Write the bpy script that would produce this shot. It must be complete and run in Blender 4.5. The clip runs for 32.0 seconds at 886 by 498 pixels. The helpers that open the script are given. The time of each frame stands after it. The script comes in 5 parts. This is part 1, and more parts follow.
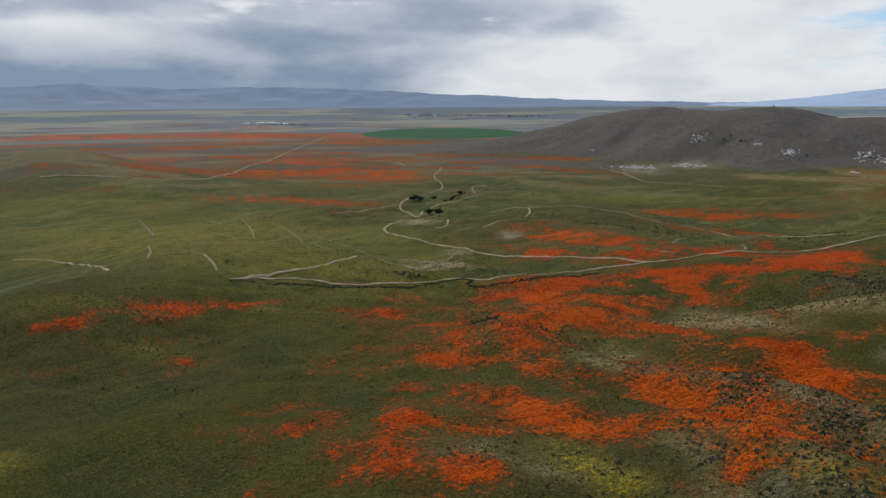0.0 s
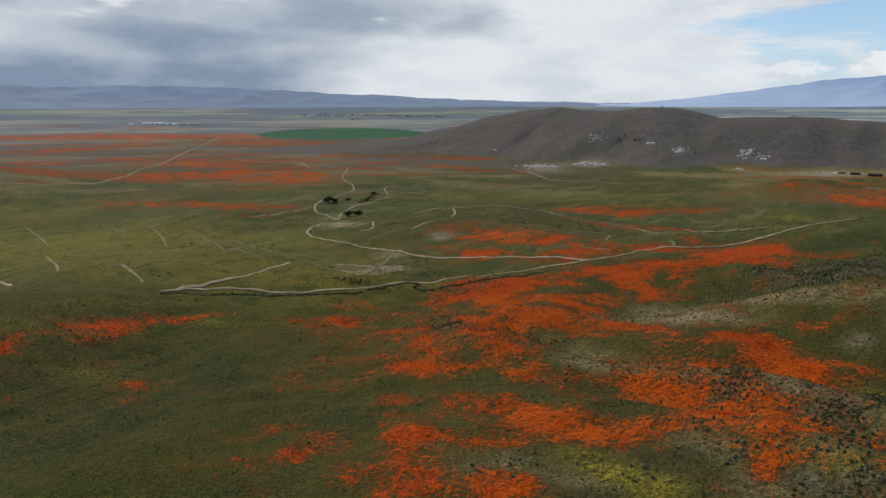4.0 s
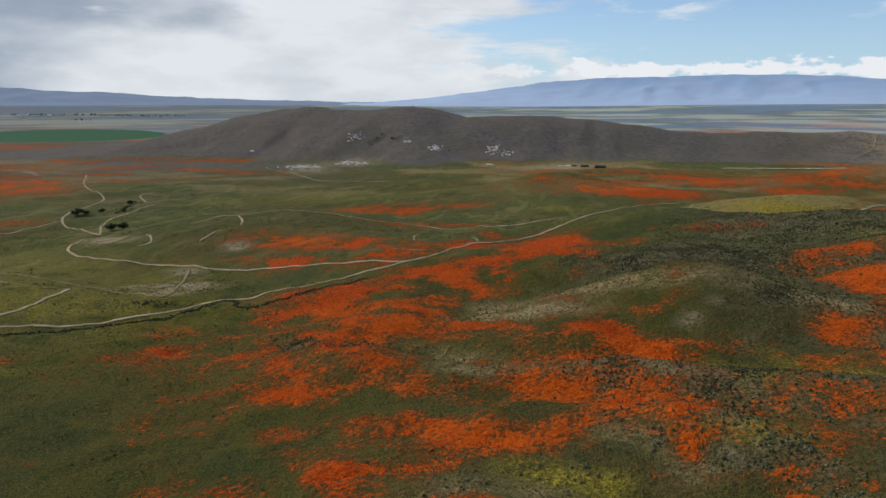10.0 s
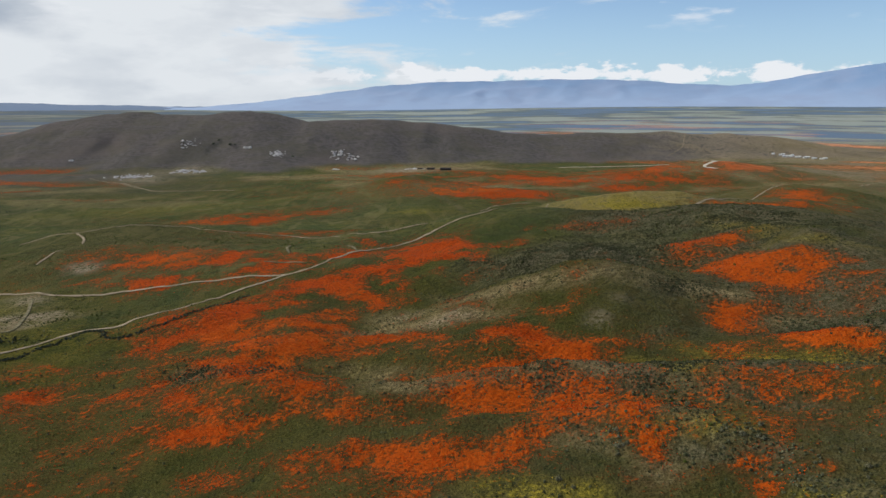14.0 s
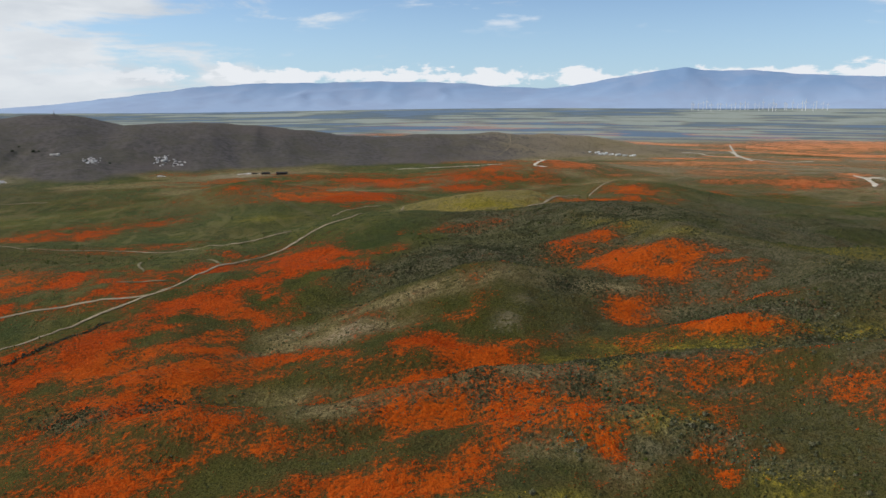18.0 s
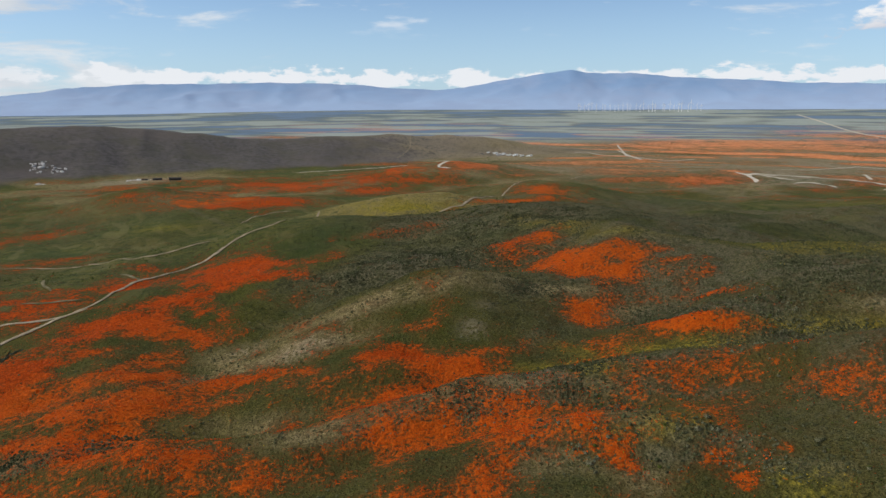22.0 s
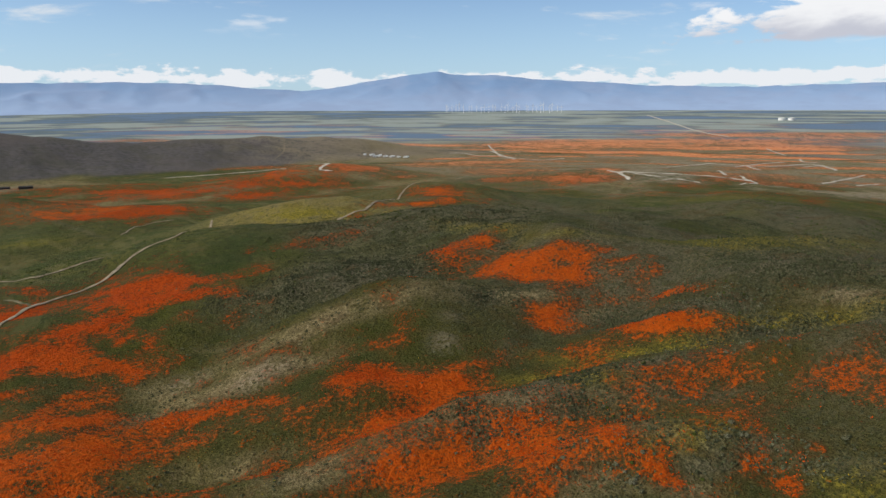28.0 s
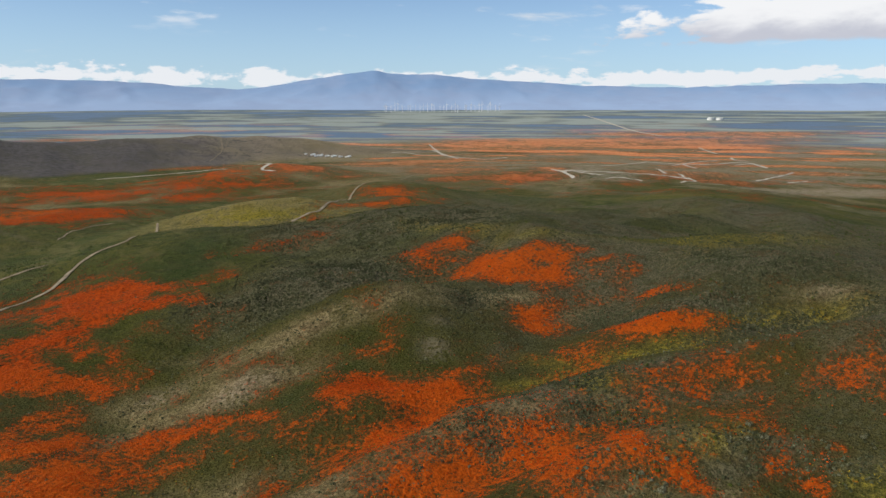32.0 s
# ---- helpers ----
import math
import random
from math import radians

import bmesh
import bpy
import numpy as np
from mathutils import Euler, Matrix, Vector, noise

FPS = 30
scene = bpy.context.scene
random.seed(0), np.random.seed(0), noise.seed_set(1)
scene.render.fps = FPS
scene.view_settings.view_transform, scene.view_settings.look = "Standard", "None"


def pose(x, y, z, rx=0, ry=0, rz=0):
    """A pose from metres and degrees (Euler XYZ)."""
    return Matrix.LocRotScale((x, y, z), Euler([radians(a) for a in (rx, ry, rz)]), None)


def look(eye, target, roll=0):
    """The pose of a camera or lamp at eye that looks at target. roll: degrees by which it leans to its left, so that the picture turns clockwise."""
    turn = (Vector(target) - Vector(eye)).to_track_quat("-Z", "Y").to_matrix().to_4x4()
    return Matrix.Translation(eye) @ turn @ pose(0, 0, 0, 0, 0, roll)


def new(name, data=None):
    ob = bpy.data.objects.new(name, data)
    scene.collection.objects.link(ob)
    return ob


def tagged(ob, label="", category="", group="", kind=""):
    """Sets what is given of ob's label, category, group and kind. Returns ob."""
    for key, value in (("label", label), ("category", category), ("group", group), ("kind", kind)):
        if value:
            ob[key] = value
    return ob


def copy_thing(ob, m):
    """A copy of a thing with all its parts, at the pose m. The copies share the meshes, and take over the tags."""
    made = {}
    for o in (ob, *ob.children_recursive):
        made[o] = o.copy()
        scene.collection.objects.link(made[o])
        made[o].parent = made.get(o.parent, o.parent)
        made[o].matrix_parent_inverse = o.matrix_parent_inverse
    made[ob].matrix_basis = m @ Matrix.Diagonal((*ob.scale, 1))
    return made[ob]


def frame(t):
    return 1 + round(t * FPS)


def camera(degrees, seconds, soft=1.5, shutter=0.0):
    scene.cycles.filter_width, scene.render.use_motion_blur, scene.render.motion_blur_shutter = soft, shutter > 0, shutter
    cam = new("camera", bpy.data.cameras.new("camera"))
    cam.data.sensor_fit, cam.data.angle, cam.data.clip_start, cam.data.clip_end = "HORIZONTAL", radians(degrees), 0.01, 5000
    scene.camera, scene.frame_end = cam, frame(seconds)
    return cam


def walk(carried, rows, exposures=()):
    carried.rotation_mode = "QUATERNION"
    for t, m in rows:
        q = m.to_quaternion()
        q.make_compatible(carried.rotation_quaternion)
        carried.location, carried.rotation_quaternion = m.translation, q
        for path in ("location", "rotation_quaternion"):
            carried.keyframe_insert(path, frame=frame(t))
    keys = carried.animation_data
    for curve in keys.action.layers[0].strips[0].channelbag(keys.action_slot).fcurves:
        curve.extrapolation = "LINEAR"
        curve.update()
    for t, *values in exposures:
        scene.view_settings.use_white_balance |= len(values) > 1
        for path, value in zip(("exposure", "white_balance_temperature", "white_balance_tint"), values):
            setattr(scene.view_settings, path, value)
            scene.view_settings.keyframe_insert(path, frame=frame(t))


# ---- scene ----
cam = camera(64.11, 32.0)
# seconds, place in metres, pitch, heading and lean in degrees
ROWS = (
    (0.0, 43.23, 11.72, 113.84, -11.823, 41.716, -0.326),
    (1.0, 38.37, 9.49, 113.66, -11.833, 41.109, -0.432),
    (2.0, 33.43, 7.60, 113.91, -11.815, 40.205, -0.471),
    (2.5, 30.97, 6.76, 113.84, -11.796, 38.937, -0.460),
    (3.0, 28.64, 6.09, 113.72, -11.800, 36.894, -0.327),
    (3.5, 26.32, 5.37, 113.77, -11.827, 35.012, -0.212),
    (6.0, 14.82, 0.79, 114.73, -11.950, 26.364, 0.015),
    (7.0, 9.91, 0.06, 114.84, -11.956, 22.942, 0.114),
    (8.0, 5.06, -0.21, 114.96, -11.962, 19.575, 0.201),
    (9.0, 0.00, 0.00, 115.00, -11.958, 16.249, 0.262),
    (10.0, -5.14, 0.37, 115.16, -11.945, 12.907, 0.184),
    (11.0, -10.30, 1.11, 115.32, -11.917, 9.482, 0.116),
    (12.0, -15.25, 2.31, 115.28, -11.832, 6.244, 0.056),
    (13.0, -20.29, 3.60, 115.44, -11.709, 2.982, 0.038),
    (14.0, -25.11, 5.30, 115.42, -11.629, -0.306, 0.013),
    (16.5, -37.43, 10.33, 115.89, -11.508, -8.954, -0.088),
    (17.0, -39.81, 11.75, 115.88, -11.509, -10.718, -0.068),
    (18.0, -44.40, 14.79, 115.74, -11.481, -14.252, -0.028),
    (19.0, -48.37, 18.01, 115.77, -11.438, -17.207, -0.029),
    (20.0, -52.34, 20.94, 115.78, -11.405, -19.301, -0.065),
    (21.0, -55.96, 23.92, 115.94, -11.405, -21.108, -0.015),
    (22.0, -59.11, 27.29, 115.90, -11.366, -22.883, -0.126),
    (23.0, -62.23, 30.72, 115.88, -11.319, -24.765, -0.121),
    (24.0, -65.55, 33.96, 116.15, -11.312, -26.761, -0.072),
    (25.0, -68.77, 37.40, 116.34, -11.308, -28.868, -0.046),
    (28.0, -76.67, 48.63, 116.18, -11.301, -33.634, -0.120),
    (29.0, -78.36, 51.91, 116.07, -11.287, -34.756, -0.170),
    (30.0, -80.14, 55.15, 116.08, -11.325, -36.046, -0.137),
    (31.0, -81.62, 58.11, 115.95, -11.330, -37.196, -0.052),
    (32.0, -83.35, 61.05, 115.81, -11.353, -38.698, 0.055),
)
walk(cam, [(t, pose(x, y, z, 90 + p, 0, h) @ pose(0, 0, 0, 0, 0, r)) for t, x, y, z, p, h, r in ROWS])
# ---- end of the walk ----

# ---- sky, sun ----
SUN_EL, SUN_AZ = radians(35), radians(70)   # the sun stands high on the left of the way


def nodes_of(tree):
    """Helpers for a node tree: add a node, link two sockets."""
    def add(kind, **settings):
        n = tree.nodes.new(kind)
        for key, value in settings.items():
            if key == "operation":
                n.operation = value
            elif key == "blend_type":
                n.blend_type = value
            elif key == "data_type":
                n.data_type = value
            elif key == "attribute_name":
                n.attribute_name = value
            elif key == "noise_dimensions":
                n.noise_dimensions = value
        return n

    def join(a, b):
        tree.links.new(a, b)
    return add, join


def calc(add, join, op, a, b=None, c=None, clamp=False):
    n = add("ShaderNodeMath", operation=op)
    n.use_clamp = clamp
    for k, v in enumerate((a, b, c)):
        if v is None:
            continue
        if isinstance(v, (int, float)):
            n.inputs[k].default_value = v
        else:
            join(v, n.inputs[k])
    return n.outputs[0]


def step(add, join, x, low, high):
    n = add("ShaderNodeMapRange")
    n.interpolation_type = "SMOOTHSTEP"
    join(x, n.inputs[0])
    for k, v in ((1, low), (2, high)):
        if isinstance(v, (int, float)):
            n.inputs[k].default_value = v
        else:
            join(v, n.inputs[k])
    return n.outputs[0]


def blend(add, join, f, a, b, kind="MIX"):
    n = add("ShaderNodeMix", data_type="RGBA", blend_type=kind)
    for k, v in ((0, f), (6, a), (7, b)):
        if isinstance(v, (int, float)):
            n.inputs[k].default_value = v
        elif isinstance(v, tuple):
            n.inputs[k].default_value = (*v, 1)
        else:
            join(v, n.inputs[k])
    return n.outputs[2]


def make_sky():
    world = bpy.data.worlds.new("sky")
    scene.world = world
    world.use_nodes = True
    tree = world.node_tree
    tree.nodes.clear()
    add, join = nodes_of(tree)
    m = lambda op, a, b=None, c=None: calc(add, join, op, a, b, c)
    coord = add("ShaderNodeTexCoord")
    xyz = add("ShaderNodeSeparateXYZ")
    join(coord.outputs["Generated"], xyz.inputs[0])
    x, y, z = xyz.outputs
    az = m("MULTIPLY", m("ARCTAN2", m("MULTIPLY", x, -1.0), y), 180 / math.pi)      # degrees to the left of +y
    el = m("MULTIPLY", m("ARCSINE", z), 180 / math.pi)

    def cloud_noise(sx, sy, ox, oy, detail, rough, distort=0.0):
        v = add("ShaderNodeCombineXYZ")
        join(m("MULTIPLY_ADD", az, sx, ox), v.inputs[0])
        join(m("MULTIPLY_ADD", el, sy, oy), v.inputs[1])
        n = add("ShaderNodeTexNoise", noise_dimensions="2D")
        n.inputs["Scale"].default_value = 1.0
        n.inputs["Detail"].default_value = detail
        n.inputs["Roughness"].default_value = rough
        n.inputs["Distortion"].default_value = distort
        join(v.outputs[0], n.inputs["Vector"])
        return n.outputs[0]

    def hump(x, centre, half, soft):
        d = m("ABSOLUTE", m("SUBTRACT", x, centre))
        return m("SUBTRACT", 1.0, step(add, join, d, half - soft, half + soft))

    sky = add("ShaderNodeTexSky")
    sky.sky_type = "NISHITA"
    sky.sun_disc = False
    sky.sun_elevation, sky.sun_rotation = SUN_EL, -SUN_AZ
    sky.altitude = 900
    sky.air_density, sky.dust_density, sky.ozone_density = 1.0, 0.6, 1.6
    clear = blend(add, join, 1.0, sky.outputs[0], (0.088, 0.100, 0.120), "MULTIPLY")
    # pale veil towards the horizon
    veil = step(add, join, el, 13.0, 0.0)
    clear = blend(add, join, m("MULTIPLY", veil, 0.60), clear, (0.47, 0.68, 0.86))

    # high sheet over the left half of the way, thinning to wisps
    sheet = cloud_noise(0.075, 0.36, 3.1, 7.7, 7.0, 0.60, 0.25)
    left = step(add, join, az, -14.0, 34.0)
    sheet_mask = step(add, join, m("ADD", sheet, m("MULTIPLY", left, 0.56)), 0.60, 0.80)
    # the rest of the sky, above the view, is broken cloud
    broken = step(add, join, cloud_noise(0.03, 0.05, 11.0, 4.0, 5.0, 0.55), 0.44, 0.60)
    up = step(add, join, el, 12.0, 30.0)
    sheet_mask = m("MAXIMUM", sheet_mask, m("MULTIPLY", broken, up))
    tone = cloud_noise(0.060, 0.17, 20.0, 1.5, 7.0, 0.52, 0.05)
    ragged = m("MULTIPLY", m("SUBTRACT", tone, 0.5), 16.0)
    rain = m("MULTIPLY", hump(m("ADD", az, m("MULTIPLY", ragged, 0.8)), 55.0, 9.0, 9.0), step(add, join, m("ADD", el, m("MULTIPLY", ragged, 0.25)), 8.0, 5.0))
    low = m("MULTIPLY", step(add, join, m("ADD", az, m("MULTIPLY", ragged, 0.5)), 36.0, 48.0), step(add, join, m("ADD", el, m("MULTIPLY", ragged, 0.12)), 6.5, 1.4))
    roof = m("MULTIPLY", step(add, join, m("ADD", az, ragged), 26.0, 38.0), step(add, join, m("ADD", el, m("MULTIPLY", ragged, 0.35)), 4.4, 7.0))
    dark = m("MAXIMUM", m("MAXIMUM", m("MULTIPLY", rain, 0.74), m("MULTIPLY", low, 0.95)), m("MULTIPLY", roof, 0.50))
    puff = cloud_noise(0.11, 0.32, 50.0, 3.0, 7.0, 0.54, 0.0)
    dark = m("ADD", dark, m("MULTIPLY", step(add, join, tone, 0.40, 0.70), 0.20))
    dark = m("ADD", dark, m("MULTIPLY", m("SUBTRACT", step(add, join, puff, 0.30, 0.70), 0.5), 0.26))
    dark = m("MAXIMUM", dark, 0.0)
    cloud = blend(add, join, m("MINIMUM", dark, 1.0), (0.75, 0.79, 0.83), (0.22, 0.29, 0.40))
    col = blend(add, join, sheet_mask, clear, cloud)

    # small fair-weather wisps
    wisp = cloud_noise(0.13, 0.60, 40.0, 2.0, 6.0, 0.52, 0.0)
    wisp = m("MULTIPLY", step(add, join, wisp, 0.60, 0.76), hump(el, 7.2, 1.3, 1.0))
    col = blend(add, join, m("MULTIPLY", wisp, 0.75), col, (0.84, 0.86, 0.90))

    # bank of cloud lying on the mountains
    edge = cloud_noise(0.30, 0.75, 5.0, 9.0, 8.0, 0.60, 0.1)
    d = m("ABSOLUTE", m("SUBTRACT", el, m("MULTIPLY_ADD", cloud_noise(0.05, 0.0, 2.0, 0.0, 3.0, 0.5), 1.2, 1.60)))
    bank = step(add, join, m("ADD", m("MULTIPLY", m("SUBTRACT", edge, 0.5), 3.0), m("SUBTRACT", 0.50, d)), -0.08, 0.26)
    bank = m("MULTIPLY", bank, step(add, join, az, 20.0, 2.0))
    col = blend(add, join, bank, col, (0.82, 0.85, 0.89))

    # one large heap of cloud on the right
    lump = cloud_noise(0.22, 0.55, 31.0, 6.0, 7.0, 0.58, 0.2)
    shape = m("SQRT", m("ADD", m("POWER", m("DIVIDE", m("SUBTRACT", az, -69.0), 15.0), 2.0), m("POWER", m("DIVIDE", m("SUBTRACT", el, 5.4), 3.1), 2.0)))
    heap = step(add, join, m("SUBTRACT", m("MULTIPLY_ADD", m("SUBTRACT", lump, 0.5), 1.6, 1.0), shape), -0.05, 0.16)
    heap = m("MULTIPLY", heap, step(add, join, m("ADD", el, m("MULTIPLY", m("SUBTRACT", lump, 0.5), 0.8)), 4.40, 4.75))
    under = step(add, join, m("ADD", el, m("MULTIPLY", m("SUBTRACT", lump, 0.5), 3.0)), 6.9, 4.7)
    col = blend(add, join, heap, col, blend(add, join, under, (0.90, 0.91, 0.93), (0.56, 0.58, 0.66)))

    back = add("ShaderNodeBackground")
    join(col, back.inputs[0])
    back.inputs[1].default_value = 1.0
    out = add("ShaderNodeOutputWorld")
    join(back.outputs[0], out.inputs[0])


make_sky()
sun = new("sun", bpy.data.lights.new("sun", "SUN"))
sun.data.energy, sun.data.angle, sun.data.color = 3.9, radians(2.5), (1.0, 0.94, 0.85)
sun.matrix_world = look((0, 0, 500), (math.sin(SUN_AZ) * math.cos(SUN_EL), -math.cos(SUN_AZ) * math.cos(SUN_EL), 500 - math.sin(SUN_EL)))

# ---- materials ----
def material(name):
    mat = bpy.data.materials.new(name)
    mat.use_nodes = True
    tree = mat.node_tree
    tree.nodes.clear()
    add, join = nodes_of(tree)
    out = add("ShaderNodeOutputMaterial")
    bsdf = add("ShaderNodeBsdfPrincipled")
    join(bsdf.outputs[0], out.inputs[0])
    bsdf.inputs["Specular IOR Level"].default_value = 0.15
    bsdf.inputs["Roughness"].default_value = 0.95
    return mat, add, join, bsdf


def place_noise(add, join, where, size, detail=4.0, rough=0.55, stretch=(1, 1, 1), distort=0.0):
    mp = add("ShaderNodeMapping")
    mp.inputs["Scale"].default_value = tuple(s / size for s in stretch)
    join(where, mp.inputs[0])
    n = add("ShaderNodeTexNoise")
    n.inputs["Scale"].default_value = 1.0
    n.inputs["Detail"].default_value = detail
    n.inputs["Roughness"].default_value = rough
    n.inputs["Distortion"].default_value = distort
    join(mp.outputs[0], n.inputs["Vector"])
    return n.outputs[0]


def ground_material():
    mat, add, join, bsdf = material("meadow")
    m = lambda op, a, b=None, c=None: calc(add, join, op, a, b, c)
    pos = add("ShaderNodeNewGeometry").outputs["Position"]

    def zone(name):
        a = add("ShaderNodeAttribute", attribute_name=name)
        a.attribute_type = "GEOMETRY"
        return a.outputs["Fac"]
    wide = place_noise(add, join, pos, 60.0, 5.0, 0.6)
    mid = place_noise(add, join, pos, 9.0, 5.0, 0.62)
    vast = place_noise(add, join, pos, 160.0, 4.0, 0.55)
    tuft = place_noise(add, join, pos, 4.2, 5.0, 0.70, (1, 1, 1), 0.4)
    streak = place_noise(add, join, pos, 16.0, 5.0, 0.66, (1.0, 0.28, 1.0), 0.6)
    fine = place_noise(add, join, pos, 1.1, 4.0, 0.70)
    grain = place_noise(add, join, pos, 0.36, 3.0, 0.75)
    speck = place_noise(add, join, pos, 0.62, 3.0, 0.70, (1.0, 1.0, 1.0), 0.3)
    mix = lambda f, a, b: blend(add, join, f, a, b)
    part_of = lambda n, low, high, k: m("MULTIPLY", step(add, join, n, low, high), k)
    # green growth: dark green to yellow olive, with brown worn places
    col = mix(step(add, join, wide, 0.38, 0.60), (0.024, 0.044, 0.007), (0.078, 0.076, 0.010))
    col = mix(part_of(mid, 0.40, 0.64, 0.6), col, (0.088, 0.076, 0.020))
    col = mix(part_of(vast, 0.48, 0.66, 0.5), col, (0.076, 0.058, 0.018))
    col = mix(part_of(tuft, 0.50, 0.66, 0.6), col, (0.030, 0.042, 0.012))
    col = mix(part_of(fine, 0.46, 0.56, 0.7), col, (0.032, 0.044, 0.010))
    col = mix(part_of(speck, 0.50, 0.60, 0.55), col, (0.110, 0.094, 0.026))
    col = mix(part_of(streak, 0.50, 0.60, 0.45), col, (0.096, 0.080, 0.014))
    col = mix(part_of(grain, 0.50, 0.60, 0.8), col, (0.010, 0.018, 0.003))
    # grey-brown hillside of the butte
    hill = mix(step(add, join, mid, 0.35, 0.65), (0.080, 0.071, 0.073), (0.124, 0.110, 0.111))
    hill = mix(part_of(wide, 0.44, 0.62, 0.5), hill, (0.090, 0.084, 0.068))
    hill = mix(part_of(vast, 0.52, 0.66, 0.6), hill, (0.124, 0.104, 0.102))
    hill = mix(part_of(tuft, 0.54, 0.64, 0.35), hill, (0.072, 0.068, 0.056))
    hill = mix(part_of(fine, 0.56, 0.66, 0.4), hill, (0.19, 0.165, 0.150))
    col = mix(m("MULTIPLY", zone("brown"), 0.94), col, hill)
    # sage slopes: pale grey-brown soil between the shrubs
    sage = mix(step(add, join, fine, 0.40, 0.60), (0.074, 0.070, 0.042), (0.178, 0.154, 0.100))
    sage = mix(part_of(tuft, 0.46, 0.62, 0.6), sage, (0.064, 0.064, 0.028))
    sage = mix(part_of(mid, 0.50, 0.62, 0.65), sage, (0.088, 0.056, 0.028))
    sage = mix(part_of(speck, 0.52, 0.62, 0.6), sage, (0.19, 0.170, 0.110))
    sage = mix(part_of(grain, 0.50, 0.62, 0.6), sage, (0.030, 0.032, 0.014))
    col = mix(m("MULTIPLY", zone("sage"), 0.94), col, sage)
    # valley grass, painted lighter for sun beyond the shaded slopes, with dark weedy dashes
    lush = mix(step(add, join, wide, 0.38, 0.60), (0.058, 0.080, 0.026), (0.116, 0.114, 0.031))
    lush = mix(part_of(mid, 0.46, 0.56, 0.75), lush, (0.058, 0.080, 0.030))
    lush = mix(part_of(vast, 0.48, 0.60, 0.6), lush, (0.115, 0.095, 0.036))
    lush = mix(part_of(tuft, 0.52, 0.58, 0.8), lush, (0.030, 0.044, 0.018))
    lush = mix(part_of(fine, 0.52, 0.60, 0.7), lush, (0.026, 0.038, 0.014))
    lush = mix(part_of(streak, 0.52, 0.60, 0.55), lush, (0.155, 0.142, 0.060))
    lush = mix(part_of(speck, 0.54, 0.62, 0.6), lush, (0.155, 0.145, 0.070))
    col = mix(zone("lush"), col, lush)
    # dry grass
    dry = mix(step(add, join, fine, 0.38, 0.62), (0.165, 0.128, 0.058), (0.36, 0.282, 0.145))
    dry = mix(part_of(tuft, 0.50, 0.66, 0.5), dry, (0.100, 0.084, 0.034))
    dry = mix(part_of(mid, 0.50, 0.60, 0.6), dry, (0.105, 0.072, 0.034))
    dry = mix(part_of(speck, 0.52, 0.62, 0.5), dry, (0.30, 0.25, 0.14))
    dry = mix(part_of(grain, 0.50, 0.62, 0.75), dry, (0.045, 0.038, 0.014))
    col = mix(m("MULTIPLY", zone("dry"), step(add, join, mid, 0.24, 0.50)), col, dry)
    # goldfields
    gold = mix(step(add, join, fine, 0.40, 0.64), (0.145, 0.130, 0.026), (0.37, 0.295, 0.036))
    gold = mix(part_of(grain, 0.50, 0.62, 0.7), gold, (0.034, 0.036, 0.006))
    col = mix(m("MULTIPLY", zone("gold"), step(add, join, m("ADD", mid, m("MULTIPLY", m("SUBTRACT", fine, 0.5), 0.6)), 0.30, 0.58)), col, gold)
    # bare soil
    soil = mix(step(add, join, fine, 0.36, 0.66), (0.21, 0.168, 0.115), (0.42, 0.345, 0.25))
    col = mix(m("MULTIPLY", zone("bare"), step(add, join, m("ADD", mid, m("MULTIPLY", m("SUBTRACT", fine, 0.5), 0.8)), 0.34, 0.56)), col, soil)
    # poppies: fine flecks, thick or thin in drifts, over reddish stems
    p = zone("poppy")
    grown = m("ADD", m("ADD", m("MULTIPLY", mid, 0.17), m("MULTIPLY", tuft, 0.25)), m("ADD", m("MULTIPLY", fine, 0.32), m("MULTIPLY", grain, 0.26)))
    thick = step(add, join, m("ADD", p, m("MULTIPLY", m("SUBTRACT", mid, 0.5), 0.8)), 0.02, 0.60)
    col = mix(m("MULTIPLY", thick, 0.70), col, mix(step(add, join, fine, 0.36, 0.64), (0.062, 0.042, 0.015), (0.125, 0.058, 0.017)))
    cover = step(add, join, m("MULTIPLY_ADD", p, 0.17, grown), 0.562, 0.648)
    cover = m("MULTIPLY", m("MULTIPLY", cover, step(add, join, p, 0.01, 0.12)), 0.86)
    poppy = mix(step(add, join, fine, 0.36, 0.62), (0.27, 0.032, 0.004), (0.54, 0.072, 0.005))
    poppy = mix(part_of(vast, 0.48, 0.62, 0.5), poppy, (0.62, 0.118, 0.007))
    poppy = mix(part_of(speck, 0.54, 0.64, 0.5), poppy, (0.13, 0.034, 0.006))
    # far poppies paled to apricot, painting haze and sunlight into the petals
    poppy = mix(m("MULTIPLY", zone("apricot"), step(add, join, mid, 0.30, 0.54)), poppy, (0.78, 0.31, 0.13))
    col = mix(cover, col, poppy)
    # far fields, distance haze painted in as pale and blue; watered crop circle
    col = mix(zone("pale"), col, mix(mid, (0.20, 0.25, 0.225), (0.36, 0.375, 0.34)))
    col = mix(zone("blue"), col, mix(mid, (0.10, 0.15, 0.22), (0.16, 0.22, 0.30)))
    col = mix(zone("crop"), col, mix(mid, (0.030, 0.085, 0.046), (0.044, 0.110, 0.060)))
    join(col, bsdf.inputs["Base Color"])
    bump = add("ShaderNodeBump")
    bump.inputs["Strength"].default_value = 1.0
    bump.inputs["Distance"].default_value = 1.6
    bsdf.inputs["Specular IOR Level"].default_value = 0.03
